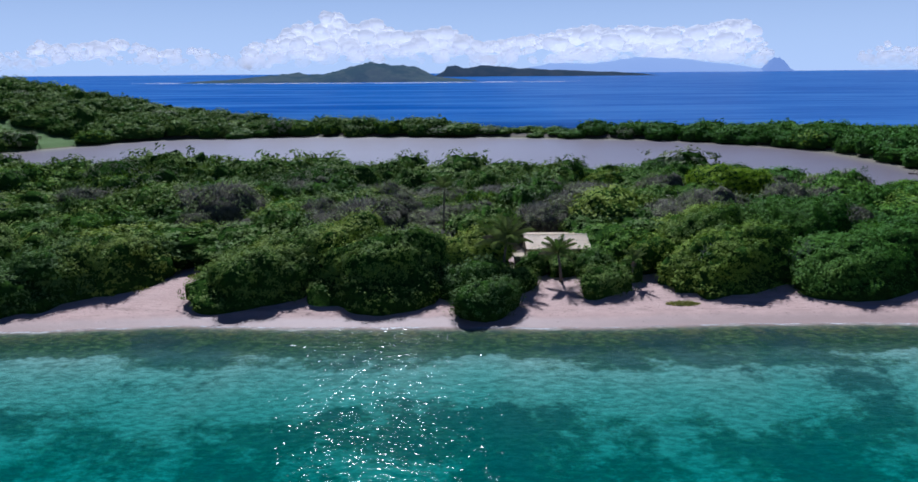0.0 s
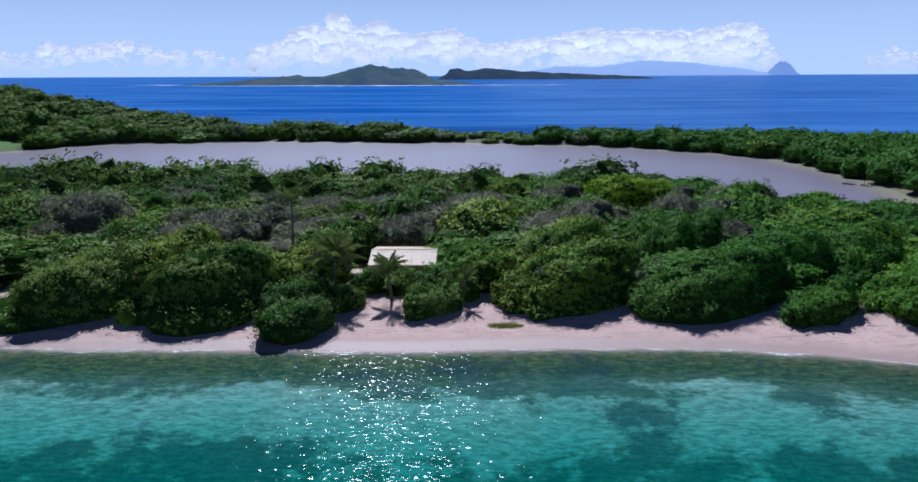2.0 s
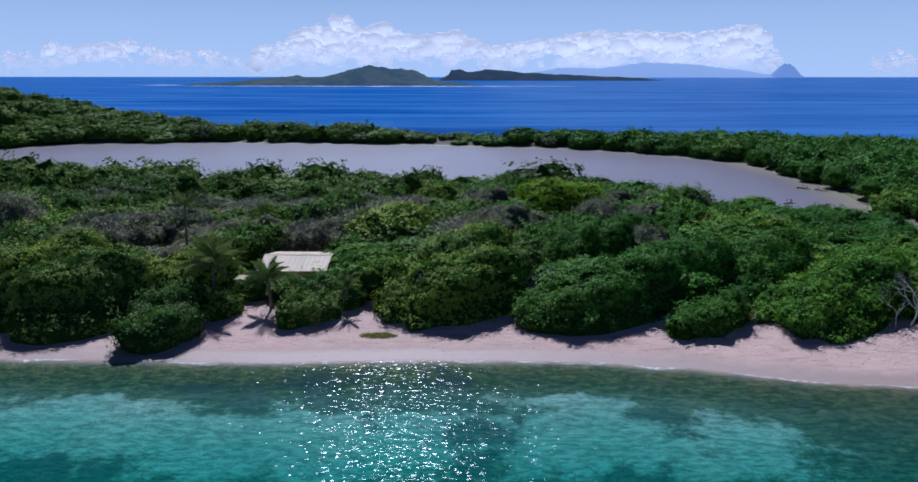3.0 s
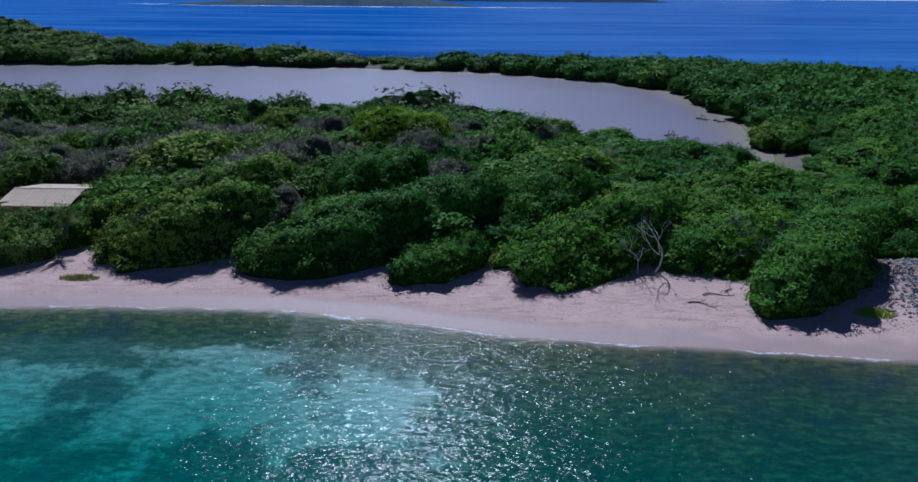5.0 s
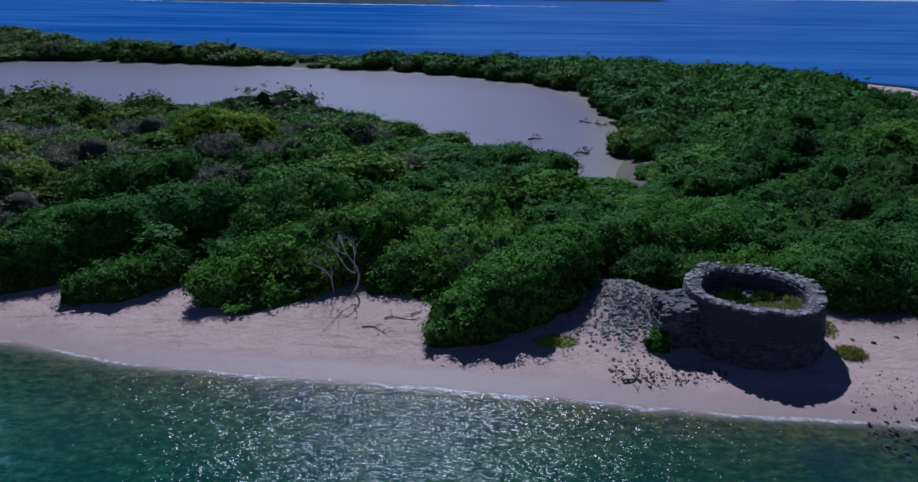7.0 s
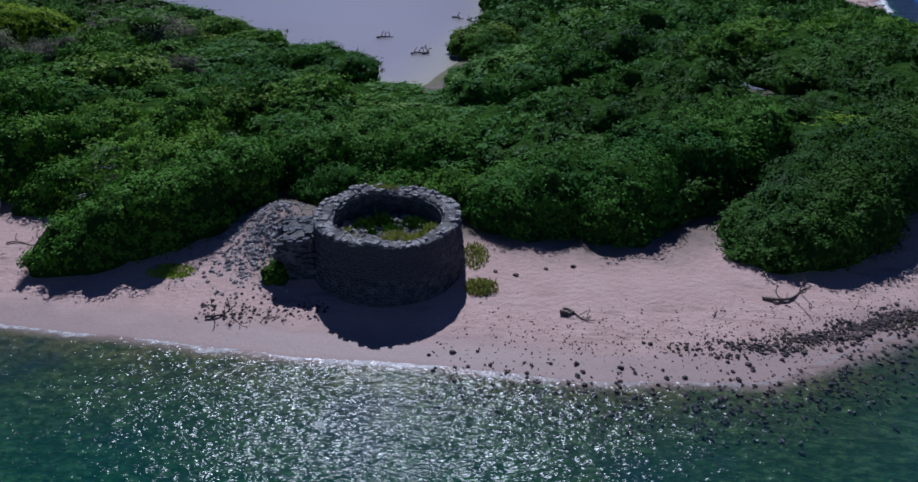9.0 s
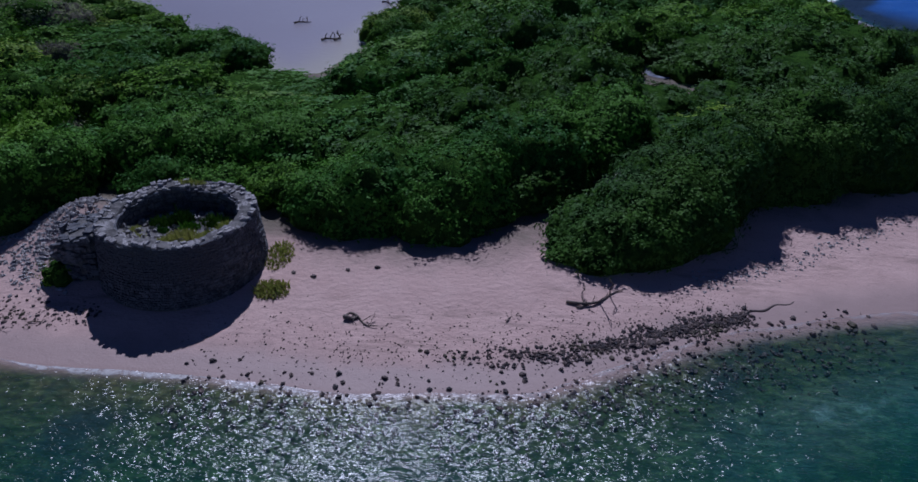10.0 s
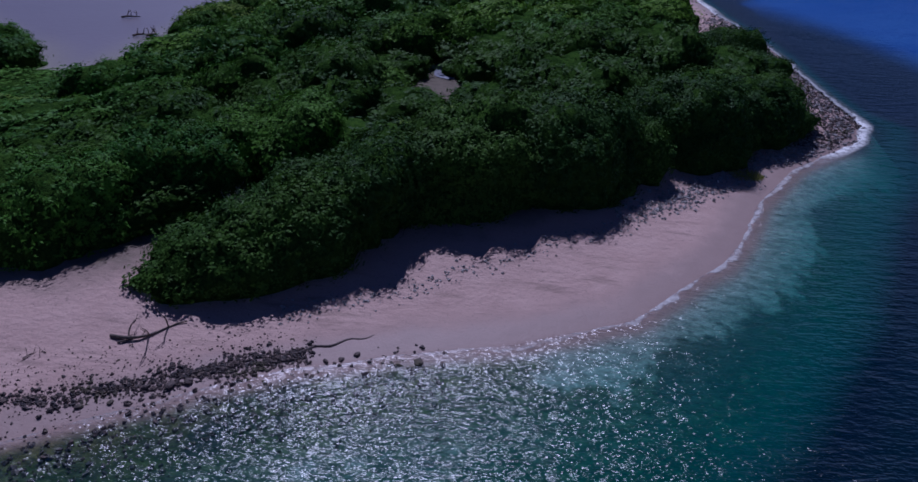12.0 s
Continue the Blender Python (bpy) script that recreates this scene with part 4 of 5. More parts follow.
SPOTS = wood_spots()
SPOTS.sort(key=lambda s: s[1] - 0.12 * s[0])
rw = np.random.RandomState(5)
singles, MASS = {}, {"green": [], "dark": [], "scrub": [], "lime": [], "deep": []}
for n, (x, y, z) in enumerate(SPOTS):
    dryness = math.exp(-((x - 0) / 46) ** 2 - ((y - 97) / 27) ** 2)
    u = rw.uniform()
    key = "scrub" if u < 0.58 * dryness + 0.05 * (x < 80) else ("lime" if u > 0.95 else ("dark" if rw.uniform() < 0.55 else "green"))
    if y < 106 and x > 112 + 12 * rw.uniform(-1, 1) and key in ("green", "dark"):
        key = "deep"
    if y >= 106 and x > 104 and key == "lime":
        key = "green"
    k = rw.randint(4)
    s = rw.choice((0.7, 0.85, 1.0, 1.2)) * rw.uniform(0.9, 1.15) * (0.92 if y > 190 else 1.0)
    tall = s ** 0.4 * (rw.uniform(0.85, 1.2) if x > 45 else rw.uniform(0.65, 1.4)) * (0.85 if y > 190 else 1.0)
    tall *= 0.62 + 0.38 * min(1.0, max(0.0, (y - wood_front(x)) / 16.0))
    if 225 < y and 3 < x < 42:
        s, tall = s * 0.8, tall * 0.5
    if x > 40 and y < 130 and land(np.array([x]), np.array([y]))[2][0] > -12:
        tall *= 0.75
    if abs(x - 126.8) < 7 and 82 < y < 104:
        tall *= 0.62
    if 82 < x < 99 and 80 < y < 106:
        tall *= 0.5
    m = pose(x, y, z - 0.1, 0, 0, 38 + rw.uniform(-22, 22)) @ Matrix.Diagonal((s * rw.uniform(0.95, 1.35), s, tall, 1))
    if y > 84 and x > (155.0 if y < 122 else 158.0):  # open gravel along the outer shore of the point
        continue
    if y > 84 and x > 148:
        m = m @ Matrix.Diagonal((0.85, 0.85, 0.75, 1))
    if n < 290:
        if (key, k) not in singles:
            arr, extra, mat = VARIANTS[key][k]
            top = new("woodland_tree")
            c = new("crown", crown_mesh("crown", mat, arr, extra))
            c.parent = top
            v, f = limbs(np.random.RandomState(k), (0, 0, -0.4), (0.2, 0.1, 2.6), 0.13, 4, 1.6)
            t = new("trunk", mesh_of("trunk", v, f, M_BARK, smooth=True))
            t.parent = top
            words = {"green": "green broad-leaved coastal tree in the wood", "dark": "dark-green dense coastal tree in the wood", "scrub": "dry grey half-bare scrub tree in the wood", "lime": "yellow-green leafy coastal tree in the wood", "deep": "deep-green dense tree in the wood behind the point"}
            tagged(top, words[key], "tree", "trees of the wood")
            top.matrix_basis = m
            singles[key, k] = top
        else:
            o = copy_thing(singles[key, k], Matrix.Identity(4))
            o.matrix_basis = m
    else:
        MASS[key].append((k, m))
for key, many in MASS.items():
    if not many:
        continue
    parts_v, parts_f, slots, off_v = [], [], [], 0
    for k, m in many:
        (v, f, core, ff), extra, mat = VARIANTS[key + "_far" if m.translation.y > 125 else key][k]
        sel = np.arange(len(f)) % 5 < 3 if m.translation.y <= 125 else np.ones(len(f), bool)
        w = np.array(m.to_3x3())
        tr = np.array(m.translation)
        fv = f[sel]
        keep_v = v[fv.reshape(-1)]
        for vv, fq, slot in ((keep_v, np.arange(len(keep_v)).reshape(-1, 3), 0), (core, ff, 1)):
            parts_v.append(vv @ w.T + tr), parts_f.append(fq + off_v), slots.append(np.full(len(fq), slot))
            off_v += len(vv)
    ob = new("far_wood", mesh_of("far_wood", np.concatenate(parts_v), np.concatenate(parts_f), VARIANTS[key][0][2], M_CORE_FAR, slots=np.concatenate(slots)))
    tagged(ob, {"green": "green coastal wood round the pond", "dark": "dark-green coastal wood and far shore thickets", "scrub": "dry grey scrub scattered in the wood", "lime": "yellow-green crowns scattered in the wood", "deep": "deep-green wood behind the sandy point"}[key], "wood", kind="stuff")

# ---- helpers for things ----
def part(name, bm, material, parent, label=""):
    """Links a bmesh as one mesh object under a thing or a part."""
    me = bpy.data.meshes.new(name)
    bm.to_mesh(me)
    bm.free()
    me.materials.append(material)
    ob = new(name, me)
    ob.parent = parent
    return tagged(ob, label)


def part_of(name, arrays, material, parent, label="", smooth=False):
    """The same from arrays of vertices and quads."""
    ob = new(name, mesh_of(name, arrays[0], arrays[1], material, smooth=smooth))
    ob.parent = parent
    return tagged(ob, label)


def box(x0, x1, y0, y1, z0, z1, bevel=0.02):
    bm = bmesh.new()
    bmesh.ops.create_cube(bm, size=1, matrix=Matrix.Translation(((x0 + x1) / 2, (y0 + y1) / 2, (z0 + z1) / 2)) @ Matrix.Diagonal((x1 - x0, y1 - y0, z1 - z0, 1)))
    if bevel:
        bmesh.ops.bevel(bm, geom=bm.edges[:], offset=bevel, segments=1, affect="EDGES")
    return bm


def at(name, x, y, z=None, dz=0.0):
    o = new(name)
    o.location = (x, y, (ground_z(x, y) if z is None else z) + dz)
    return o


def stone_shape(seed):
    """A rough block about 1 x 1 x 1, its face (towards -y) chamfered and uneven."""
    r = np.random.RandomState(seed)
    v = []
    for y, s in ((0.5, 0.96), (-0.3, 1.0), (-0.5, 0.86)):
        for x, z in ((-1, -1), (1, -1), (1, 1), (-1, 1)):
            v.append((x * 0.5 * s + r.uniform(-0.07, 0.07), y + r.uniform(-0.06, 0.06), z * 0.5 * s + r.uniform(-0.07, 0.07)))
    f = [(0, 3, 2, 1), (8, 9, 10, 11)]
    for a, b in ((0, 4), (4, 8)):
        for i in range(4):
            j = (i + 1) % 4
            f.append((a + i, a + j, b + j, b + i))
    return np.array(v), np.array(f)


def pebble_shape(seed):
    r = np.random.RandomState(seed)
    u, f = puff(1.0, 6, 4)
    return u * (1 + 0.3 * r.normal(size=(len(u), 1)).clip(-1, 1)) * (1.0, 0.75, 0.5), f


STONES = [stone_shape(k) for k in range(6)]
PEBBLES = [pebble_shape(k) for k in range(8)]


def moved(arrays, m):
    w = np.array(m.to_3x3())
    return arrays[0] @ w.T + np.array(m.translation), arrays[1]


# ---- the ruined tower on the beach ----
def lumpy_ring(r0, r1, h, segs=96, batter=0.35, seed=4):
    """The wall's body: a ring with a ragged top."""
    a = np.linspace(0, 2 * math.pi, segs, endpoint=False)
    r = np.random.RandomState(seed)
    top = h + 0.10 * np.sin(3 * a + 1) + 0.07 * np.sin(7 * a) + r.normal(0, 0.03, segs)
    c, s = np.cos(a), np.sin(a)
    loops = [(r1 + batter, 0 * a - 0.4), (r1 + batter * 0.45, 0 * a + h * 0.5), (r1 + 0.02, top - 0.12), (r1 - 0.1, top), (r0 + 0.12, top - 0.05), (r0, top - 0.25), (r0, 0 * a + 0.6)]
    v = np.concatenate([np.stack([c * q, s * q, z], -1) for q, z in loops])
    i, j = np.meshgrid(np.arange(segs), np.arange(len(loops) - 1))
    f = np.stack([j * segs + i, j * segs + (i + 1) % segs, (j + 1) * segs + (i + 1) % segs, (j + 1) * segs + i], -1).reshape(-1, 4)
    return v, f


TX, TY, TZ, TH = 92.0, 58.8, 0.55, 3.35
tower = new("ruined_tower")
tower.location = (TX, TY, TZ)
tagged(tower, "round roofless stone tower ruin on the beach", "tower")
part_of("wall", lumpy_ring(3.25, 4.22, TH), M_MORTAR, tower, "worn lime mortar core of the wall")
rs = np.random.RandomState(31)
stone_meshes = [mesh_of("stone", v, f, M_STONE_SHADED) for v, f in STONES]
rest = []
z = -0.1
while z < TH - 0.15:
    hgt = rs.uniform(0.12, 0.21)
    mid = z + hgt / 2
    rad = 4.2 + 0.35 * (1 - mid / TH) - 0.03
    ang = rs.uniform(0, 0.1)
    while ang < 2 * math.pi + 0.02:
        wid = rs.uniform(0.18, 0.5)
        a = ang + wid / rad / 2
        deep = rs.uniform(0.13, 0.18)
        m = Matrix.Rotation(a + math.pi / 2, 4, "Z")
        m = Matrix.Translation((math.cos(a) * rad, math.sin(a) * rad, mid)) @ m @ pose(0, 0, 0, rs.normal(0, 5), rs.normal(0, 6), rs.normal(0, 5)) @ Matrix.Diagonal((wid * 0.93, deep * rs.uniform(0.8, 1.25), hgt * rs.uniform(0.75, 1.05), 1))
        k = rs.randint(6)
        if mid > 1.5 and math.cos(a - math.radians(-92)) > 0.62:
            s = new("stone", stone_meshes[k])
            s.parent = tower
            s.matrix_basis = m
        else:
            rest.append(moved(STONES[k], m))
        ang += wid / rad
    z += hgt * 0.97
tagged(part_of("stone_facing", joined(rest), M_STONE_SHADED, tower), kind="stuff")
# Capstones take the paler stone, so the rim reads as sunlit.
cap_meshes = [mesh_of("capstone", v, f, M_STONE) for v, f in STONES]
for ring, (rad, n) in enumerate(((4.12, 86), (3.88, 80), (3.62, 74), (3.38, 60))):
    for i in range(n):
        if rs.uniform() < 0.2:
            continue
        a = 2 * math.pi * (i + rs.uniform(-0.2, 0.2)) / n
        top = TH + 0.10 * math.sin(3 * a + 1) + 0.07 * math.sin(7 * a)
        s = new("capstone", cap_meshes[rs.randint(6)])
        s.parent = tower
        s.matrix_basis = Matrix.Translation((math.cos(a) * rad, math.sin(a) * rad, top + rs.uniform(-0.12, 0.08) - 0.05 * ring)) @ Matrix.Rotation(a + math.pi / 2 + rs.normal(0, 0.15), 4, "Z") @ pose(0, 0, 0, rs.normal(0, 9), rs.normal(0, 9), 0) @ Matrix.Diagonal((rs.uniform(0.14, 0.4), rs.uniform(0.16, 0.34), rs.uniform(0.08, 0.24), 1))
inner = []
for row in range(7):
    for i in range(44):
        a = 2 * math.pi * (i + 0.5 * (row % 2)) / 44
        inner.append(moved(STONES[rs.randint(6)], Matrix.Translation((math.cos(a) * 3.27, math.sin(a) * 3.27, 0.9 + row * 0.34)) @ Matrix.Rotation(a - math.pi / 2, 4, "Z") @ Matrix.Diagonal((0.43, 0.2, 0.3, 1))))
tagged(part_of("inner_facing", joined(inner), M_STONE_SHADED, tower), kind="stuff")
# earth and fallen stone that fill it
k, a = np.meshgrid(np.linspace(0.0, 1, 14), np.linspace(0, 2 * math.pi, 40, endpoint=False), indexing="ij")
fx, fy = 3.24 * k * np.cos(a), 3.24 * k * np.sin(a)
fz = 2.1 + 0.25 * waves(fx, fy, 12, 3.0) + 0.2 * k ** 2 - 0.6 * fy / 3.2
i, j = np.meshgrid(np.arange(40), np.arange(13))
part_of("fill", (np.stack([fx, fy, fz], -1).reshape(-1, 3), np.stack([j * 40 + i, j * 40 + (i + 1) % 40, (j + 1) * 40 + (i + 1) % 40, (j + 1) * 40 + i], -1).reshape(-1, 4)), M_MORTAR, tower, "earth and rubble fill", smooth=True)
loose = []
for n in range(170):
    q, b = 3.1 * math.sqrt(rs.uniform()), rs.uniform(0, 6.28)
    x, y = q * math.cos(b), q * math.sin(b)
    zz = 2.1 + 0.25 * float(waves(np.array([x]), np.array([y]), 12, 3.0)[0]) + 0.2 * (q / 3.24) ** 2 - 0.6 * y / 3.2
    s = rs.uniform(0.08, 0.26)
    loose.append(moved(PEBBLES[rs.randint(8)], Matrix.Translation((x, y, zz + s * 0.2)) @ pose(0, 0, 0, rs.uniform(0, 360), rs.uniform(0, 360), rs.uniform(0, 360)) @ Matrix.Diagonal((s, s, s, 1))))
tagged(part_of("fallen_rubble", joined(loose), M_STONE, tower), kind="stuff")
# broken stub of wall that leans on it
stub = []
for n in range(210):
    x, y, zz = rs.uniform(-6.2, -3.9), rs.uniform(-2.2, 1.0), rs.uniform(-0.3, 2.7)
    if zz > 2.75 - 0.4 * max(0, -x - 4.6) - 0.08 * abs(y):
        continue
    face = rs.choice(3)
    y, x = (-2.22, x) if face == 0 else ((1.05, x) if face == 1 else (y, -6.15))
    stub.append(moved(STONES[rs.randint(6)], Matrix.Translation((x, y, zz)) @ pose(0, 0, 0, rs.normal(0, 6), rs.normal(0, 6), (0, 180, -90)[face]) @ Matrix.Diagonal((rs.uniform(0.3, 0.55), 0.22, rs.uniform(0.2, 0.3), 1))))
bm = box(-6.1, -3.9, -2.2, 1.0, -0.4, 2.75, 0.2)
for vtx in bm.verts:
    if vtx.co.z > 1:
        vtx.co.z += 0.22 * (vtx.co.x + 4.2) + 0.12 * math.sin(vtx.co.y * 3)
for n in range(46):
    x, y = rs.uniform(-6.1, -4.0), rs.uniform(-2.1, 0.9)
    stub.append(moved(STONES[rs.randint(6)], Matrix.Translation((x, y, 2.72 + 0.22 * (x + 4.2) + rs.uniform(-0.03, 0.1))) @ pose(0, 0, 0, rs.normal(0, 9), rs.normal(0, 9), rs.uniform(0, 360)) @ Matrix.Diagonal((rs.uniform(0.25, 0.5), rs.uniform(0.25, 0.4), rs.uniform(0.12, 0.25), 1))))
stub_wall = part("wall_stub", bm, M_MORTAR, tower, "broken stub of rubble wall")
tagged(part_of("stub_facing", joined(stub), M_STONE_SHADED, stub_wall), kind="stuff")


def grass_tuft(name, label, x, y, rx, ry, h, n, seed, z=None, mat=None):
    """A tuft of upright blades."""
    r = np.random.RandomState(seed)
    top = at(name, x, y, z, -0.03)
    q, b = np.sqrt(r.uniform(0, 1, n)), r.uniform(0, 6.28, n)
    p = np.stack([rx * q * np.cos(b), ry * q * np.sin(b), 0 * q], -1)
    if z is None:
        p[:, 2] = land(p[:, 0] + x, p[:, 1] + y)[0] - top.location.z - 0.03
    d = np.stack([r.normal(0, 0.3, n), r.normal(0, 0.3, n), r.uniform(0.6, 1, n)], -1) * (h * (1.15 - q * 0.6) * r.uniform(0.6, 1.2, n))[:, None]
    s = np.stack([np.cos(b * 7), np.sin(b * 7), 0 * b], -1) * 0.035
    v = np.stack([p - s, p + s, p + d * 0.8 + s * 0.7, p + d + r.normal(0, 0.05, (n, 3))], 1).reshape(-1, 3)
    part_of("tuft", (v, np.arange(n * 4).reshape(n, 4)), mat or M_GRASS, top)
    return tagged(top, label, "grass")


grass_tuft("grass_clump", "olive-green weeds growing inside the ruined tower", 93.0, 56.9, 1.4, 0.6, 0.75, 1000, 1, TZ + 2.4)
grass_tuft("grass_clump", "olive-green weeds growing inside the ruined tower", 94.2, 57.6, 0.8, 0.8, 0.7, 600, 2, TZ + 2.2)
grass_tuft("grass_clump", "olive-green weeds growing inside the ruined tower", 90.3, 56.9, 0.7, 0.6, 0.5, 400, 3, TZ + 2.35)
for n, (x, y, rx, ry, h, count) in enumerate(((91.6, 56.2, 0.9, 0.4, 0.6, 500), (94.6, 58.6, 0.5, 0.9, 0.6, 420), (89.7, 57.9, 0.5, 0.7, 0.5, 320), (92.6, 57.9, 0.9, 0.5, 0.45, 380))):
    grass_tuft("grass_clump", "olive-green weeds growing inside the ruined tower", x, y, rx, ry, h, count, 50 + n, TZ + 2.3)
for n, (x, y, rx, h) in enumerate(((91.4, 60.4, 0.7, 0.8), (93.4, 60.2, 0.8, 0.7), (90.4, 59.8, 0.6, 0.7), (94.2, 59.6, 0.5, 0.6))):
    grass_tuft("grass_clump", "dark-green plants rooted in the tower's rubble", x, y, rx, rx * 0.8, h, 340, 60 + n, TZ + 1.9, M_LEAF_DEEP)
grass_tuft("grass_clump", "dark-green plants rooted in the tower's rubble", 92.2, 59.4, 0.6, 0.5, 0.6, 300, 9, TZ + 1.9, M_LEAF_DARK)
grass_tuft("grass_clump", "dark-green plants rooted in the tower's rubble", 90.9, 58.6, 0.5, 0.4, 0.5, 220, 10, TZ + 2.0, M_LEAF_DARK)
grass_tuft("grass_clump", "pale weeds rooted on the broken top of the tower", 91.2, 62.6, 1.0, 0.35, 0.3, 240, 4, TZ + TH)
grass_tuft("grass_clump", "yellow-green weeds on the sand beside the tower", 97.6, 56.3, 1.0, 0.8, 0.45, 520, 5)
grass_tuft("grass_clump", "green grass patch on the sand below the trees", 79.3, 57.0, 1.5, 0.75, 0.2, 1100, 6, mat=M_LEAF_LIME)
grass_tuft("grass_clump", "dry grass edge on the sand bank", 97.2, 59.5, 0.8, 1.5, 0.4, 420, 7)
grass_tuft("grass_heap", "low heap of olive dry grass at the edge of the sand", 20.3, 61.2, 1.6, 0.5, 0.3, 700, 8, mat=M_GRASS)
for n, (x, y) in enumerate(((52.3, 65.6), (-26.5, 69.0), (-25.3, 73.5), (35.0, 66.0), (111.5, 66.8), (151.0, 79.5))):
    grass_tuft("grass_clump", "thin dry grass at the wood's edge", x, y, 1.3, 1.0, 0.4, 420, 20 + n)

# ---- rubble, rocks and wrack ----
def scatter(name, label, category, n, seed, place, sizes, material, kind="stuff"):
    r = np.random.RandomState(seed)
    got = []
    pts = np.array([place(r) for _ in range(n)])
    zs = land(pts[:, 0], pts[:, 1])[0]
    for (x, y), zz in zip(pts, zs):
        s = sizes[0] + (sizes[1] - sizes[0]) * r.uniform() ** 2.5
        got.append(moved(PEBBLES[r.randint(8)], Matrix.Translation((x, y, zz + s * 0.15)) @ pose(0, 0, 0, r.uniform(-25, 25), r.uniform(-25, 25), r.uniform(0, 360)) @ Matrix.Diagonal((s, s, s, 1))))
    v, f = joined(got)
    return tagged(new(name, mesh_of(name, v, f, material)), label, category, kind=kind)


scatter("rubble_heap", "grey rubble spilled beside the ruined tower", "rubble", 1700, 1, lambda r: (r.normal(84.1, 1.7), r.normal(59.8, 2.1)), (0.04, 0.19), M_STONE)
scatter("rubble_heap", "rubble and rock debris on the sand by the water", "rubble", 300, 2, lambda r: (r.uniform(82.3, 89.2), r.normal(53.6, 0.55)), (0.03, 0.15), M_ROCK)
scatter("beach_stones", "dark stones strewn over the beach", "stones", 1900, 3, lambda r: (lambda x: (x, np.interp(x, [96, 103, 111, 118, 124], [52.0, 51.6, 52.3, 54.6, 57.0]) + r.normal(0.5, 1.3)))(94 + 29 * r.beta(1.7, 1.2)), (0.02, 0.075), M_ROCK)
scatter("beach_stones", "band of dark rocks along the water's edge", "stones", 2600, 4, lambda r: (lambda x: (x, np.interp(x, [104, 111, 116, 120, 123.5], [51.3, 51.9, 53.5, 55.2, 56.4]) + r.normal(0, 0.45) * (0.5 + 0.9 * math.sin(x * 0.9) ** 2)))(104 + 19.5 * r.beta(2.8, 1.3)), (0.03, 0.15), M_ROCK)
scatter("seabed_rocks", "dark rocks under the shallow water", "stones", 1500, 5, lambda r: (lambda x: (x, np.interp(x, [94, 103, 111, 120, 130], [48.4, 47.4, 47.9, 51.8, 55.2]) + r.normal(0, 1.3)))(r.uniform(95, 130)), (0.05, 0.2), M_ROCK)
scatter("point_stones", "grey shingle along the point", "stones", 1500, 6, lambda r: (lambda y: (np.interp(y, [82, 88, 92, 103, 120, 140], [154.5, 161.5, 163.8, 163.6, 164, 162.8]) + r.normal(-0.6, 1.1), y))(r.uniform(82, 135)), (0.07, 0.26), M_STONE)
scatter("point_stones", "grey gravel and dark stones covering the rocky point", "stones", 5200, 9, lambda r: (lambda y: (np.interp(y, [86, 92, 103, 120, 140], [160.0, 165.0, 165.2, 165.4, 164.2]) - 8.5 * r.beta(1.0, 1.5), y))(86 + 54 * r.beta(1.0, 1.9)), (0.06, 0.2), M_ROCK)
scatter("point_stones", "grey shingle bank between the trees and the sand", "stones", 1500, 10, lambda r: (lambda x: (x, np.interp(x, [140, 146, 152, 158], [70.6, 75.4, 81.0, 86.6]) + r.normal(0.4, 1.0)))(r.uniform(140, 159)), (0.05, 0.2), M_STONE)
scatter("beach_stones", "grey shingle at the foot of the trees", "stones", 1100, 7, lambda r: (lambda x: (x, np.interp(x, [122, 128, 134, 140, 150], [59.6, 62.0, 66.0, 69.8, 78.2]) + r.normal(0, 0.55)))(r.uniform(121, 152)), (0.03, 0.13), M_STONE)
scatter("leaf_wrack", "dark dry leaf litter and twigs washed on the sand", "litter", 1300, 8, lambda r: (lambda x: (x, float(np.interp(x, [-60, -25, 0, 36, 53, 75, 90], [59.4, 60.4, 59.4, 60.0, 57.4, 55.6, 53.6])) + r.normal(0, 0.9)))(r.uniform(-45, 82)), (0.015, 0.05), M_ROCK)


def rock(x, y, s, seed):
    r = np.random.RandomState(seed)
    u, f = puff(1.0, 10, 7)
    v = u * (1 + 0.14 * np.sin(u @ r.normal(0, 3, 3)) + 0.1 * np.sin(u @ r.normal(0, 6, 3)))[:, None] * (s * 0.6, s * 0.6 * r.uniform(0.6, 0.9), s * 0.6 * r.uniform(0.4, 0.65))
    o = new("rock", mesh_of("rock", v, f, M_ROCK))
    o.location, o.rotation_euler = (x, y, ground_z(x, y) + 0.1 * s), (0, 0, r.uniform(0, 6))
    return tagged(o, "dark weathered rock lying on the beach", "rock", "rocks on the beach")


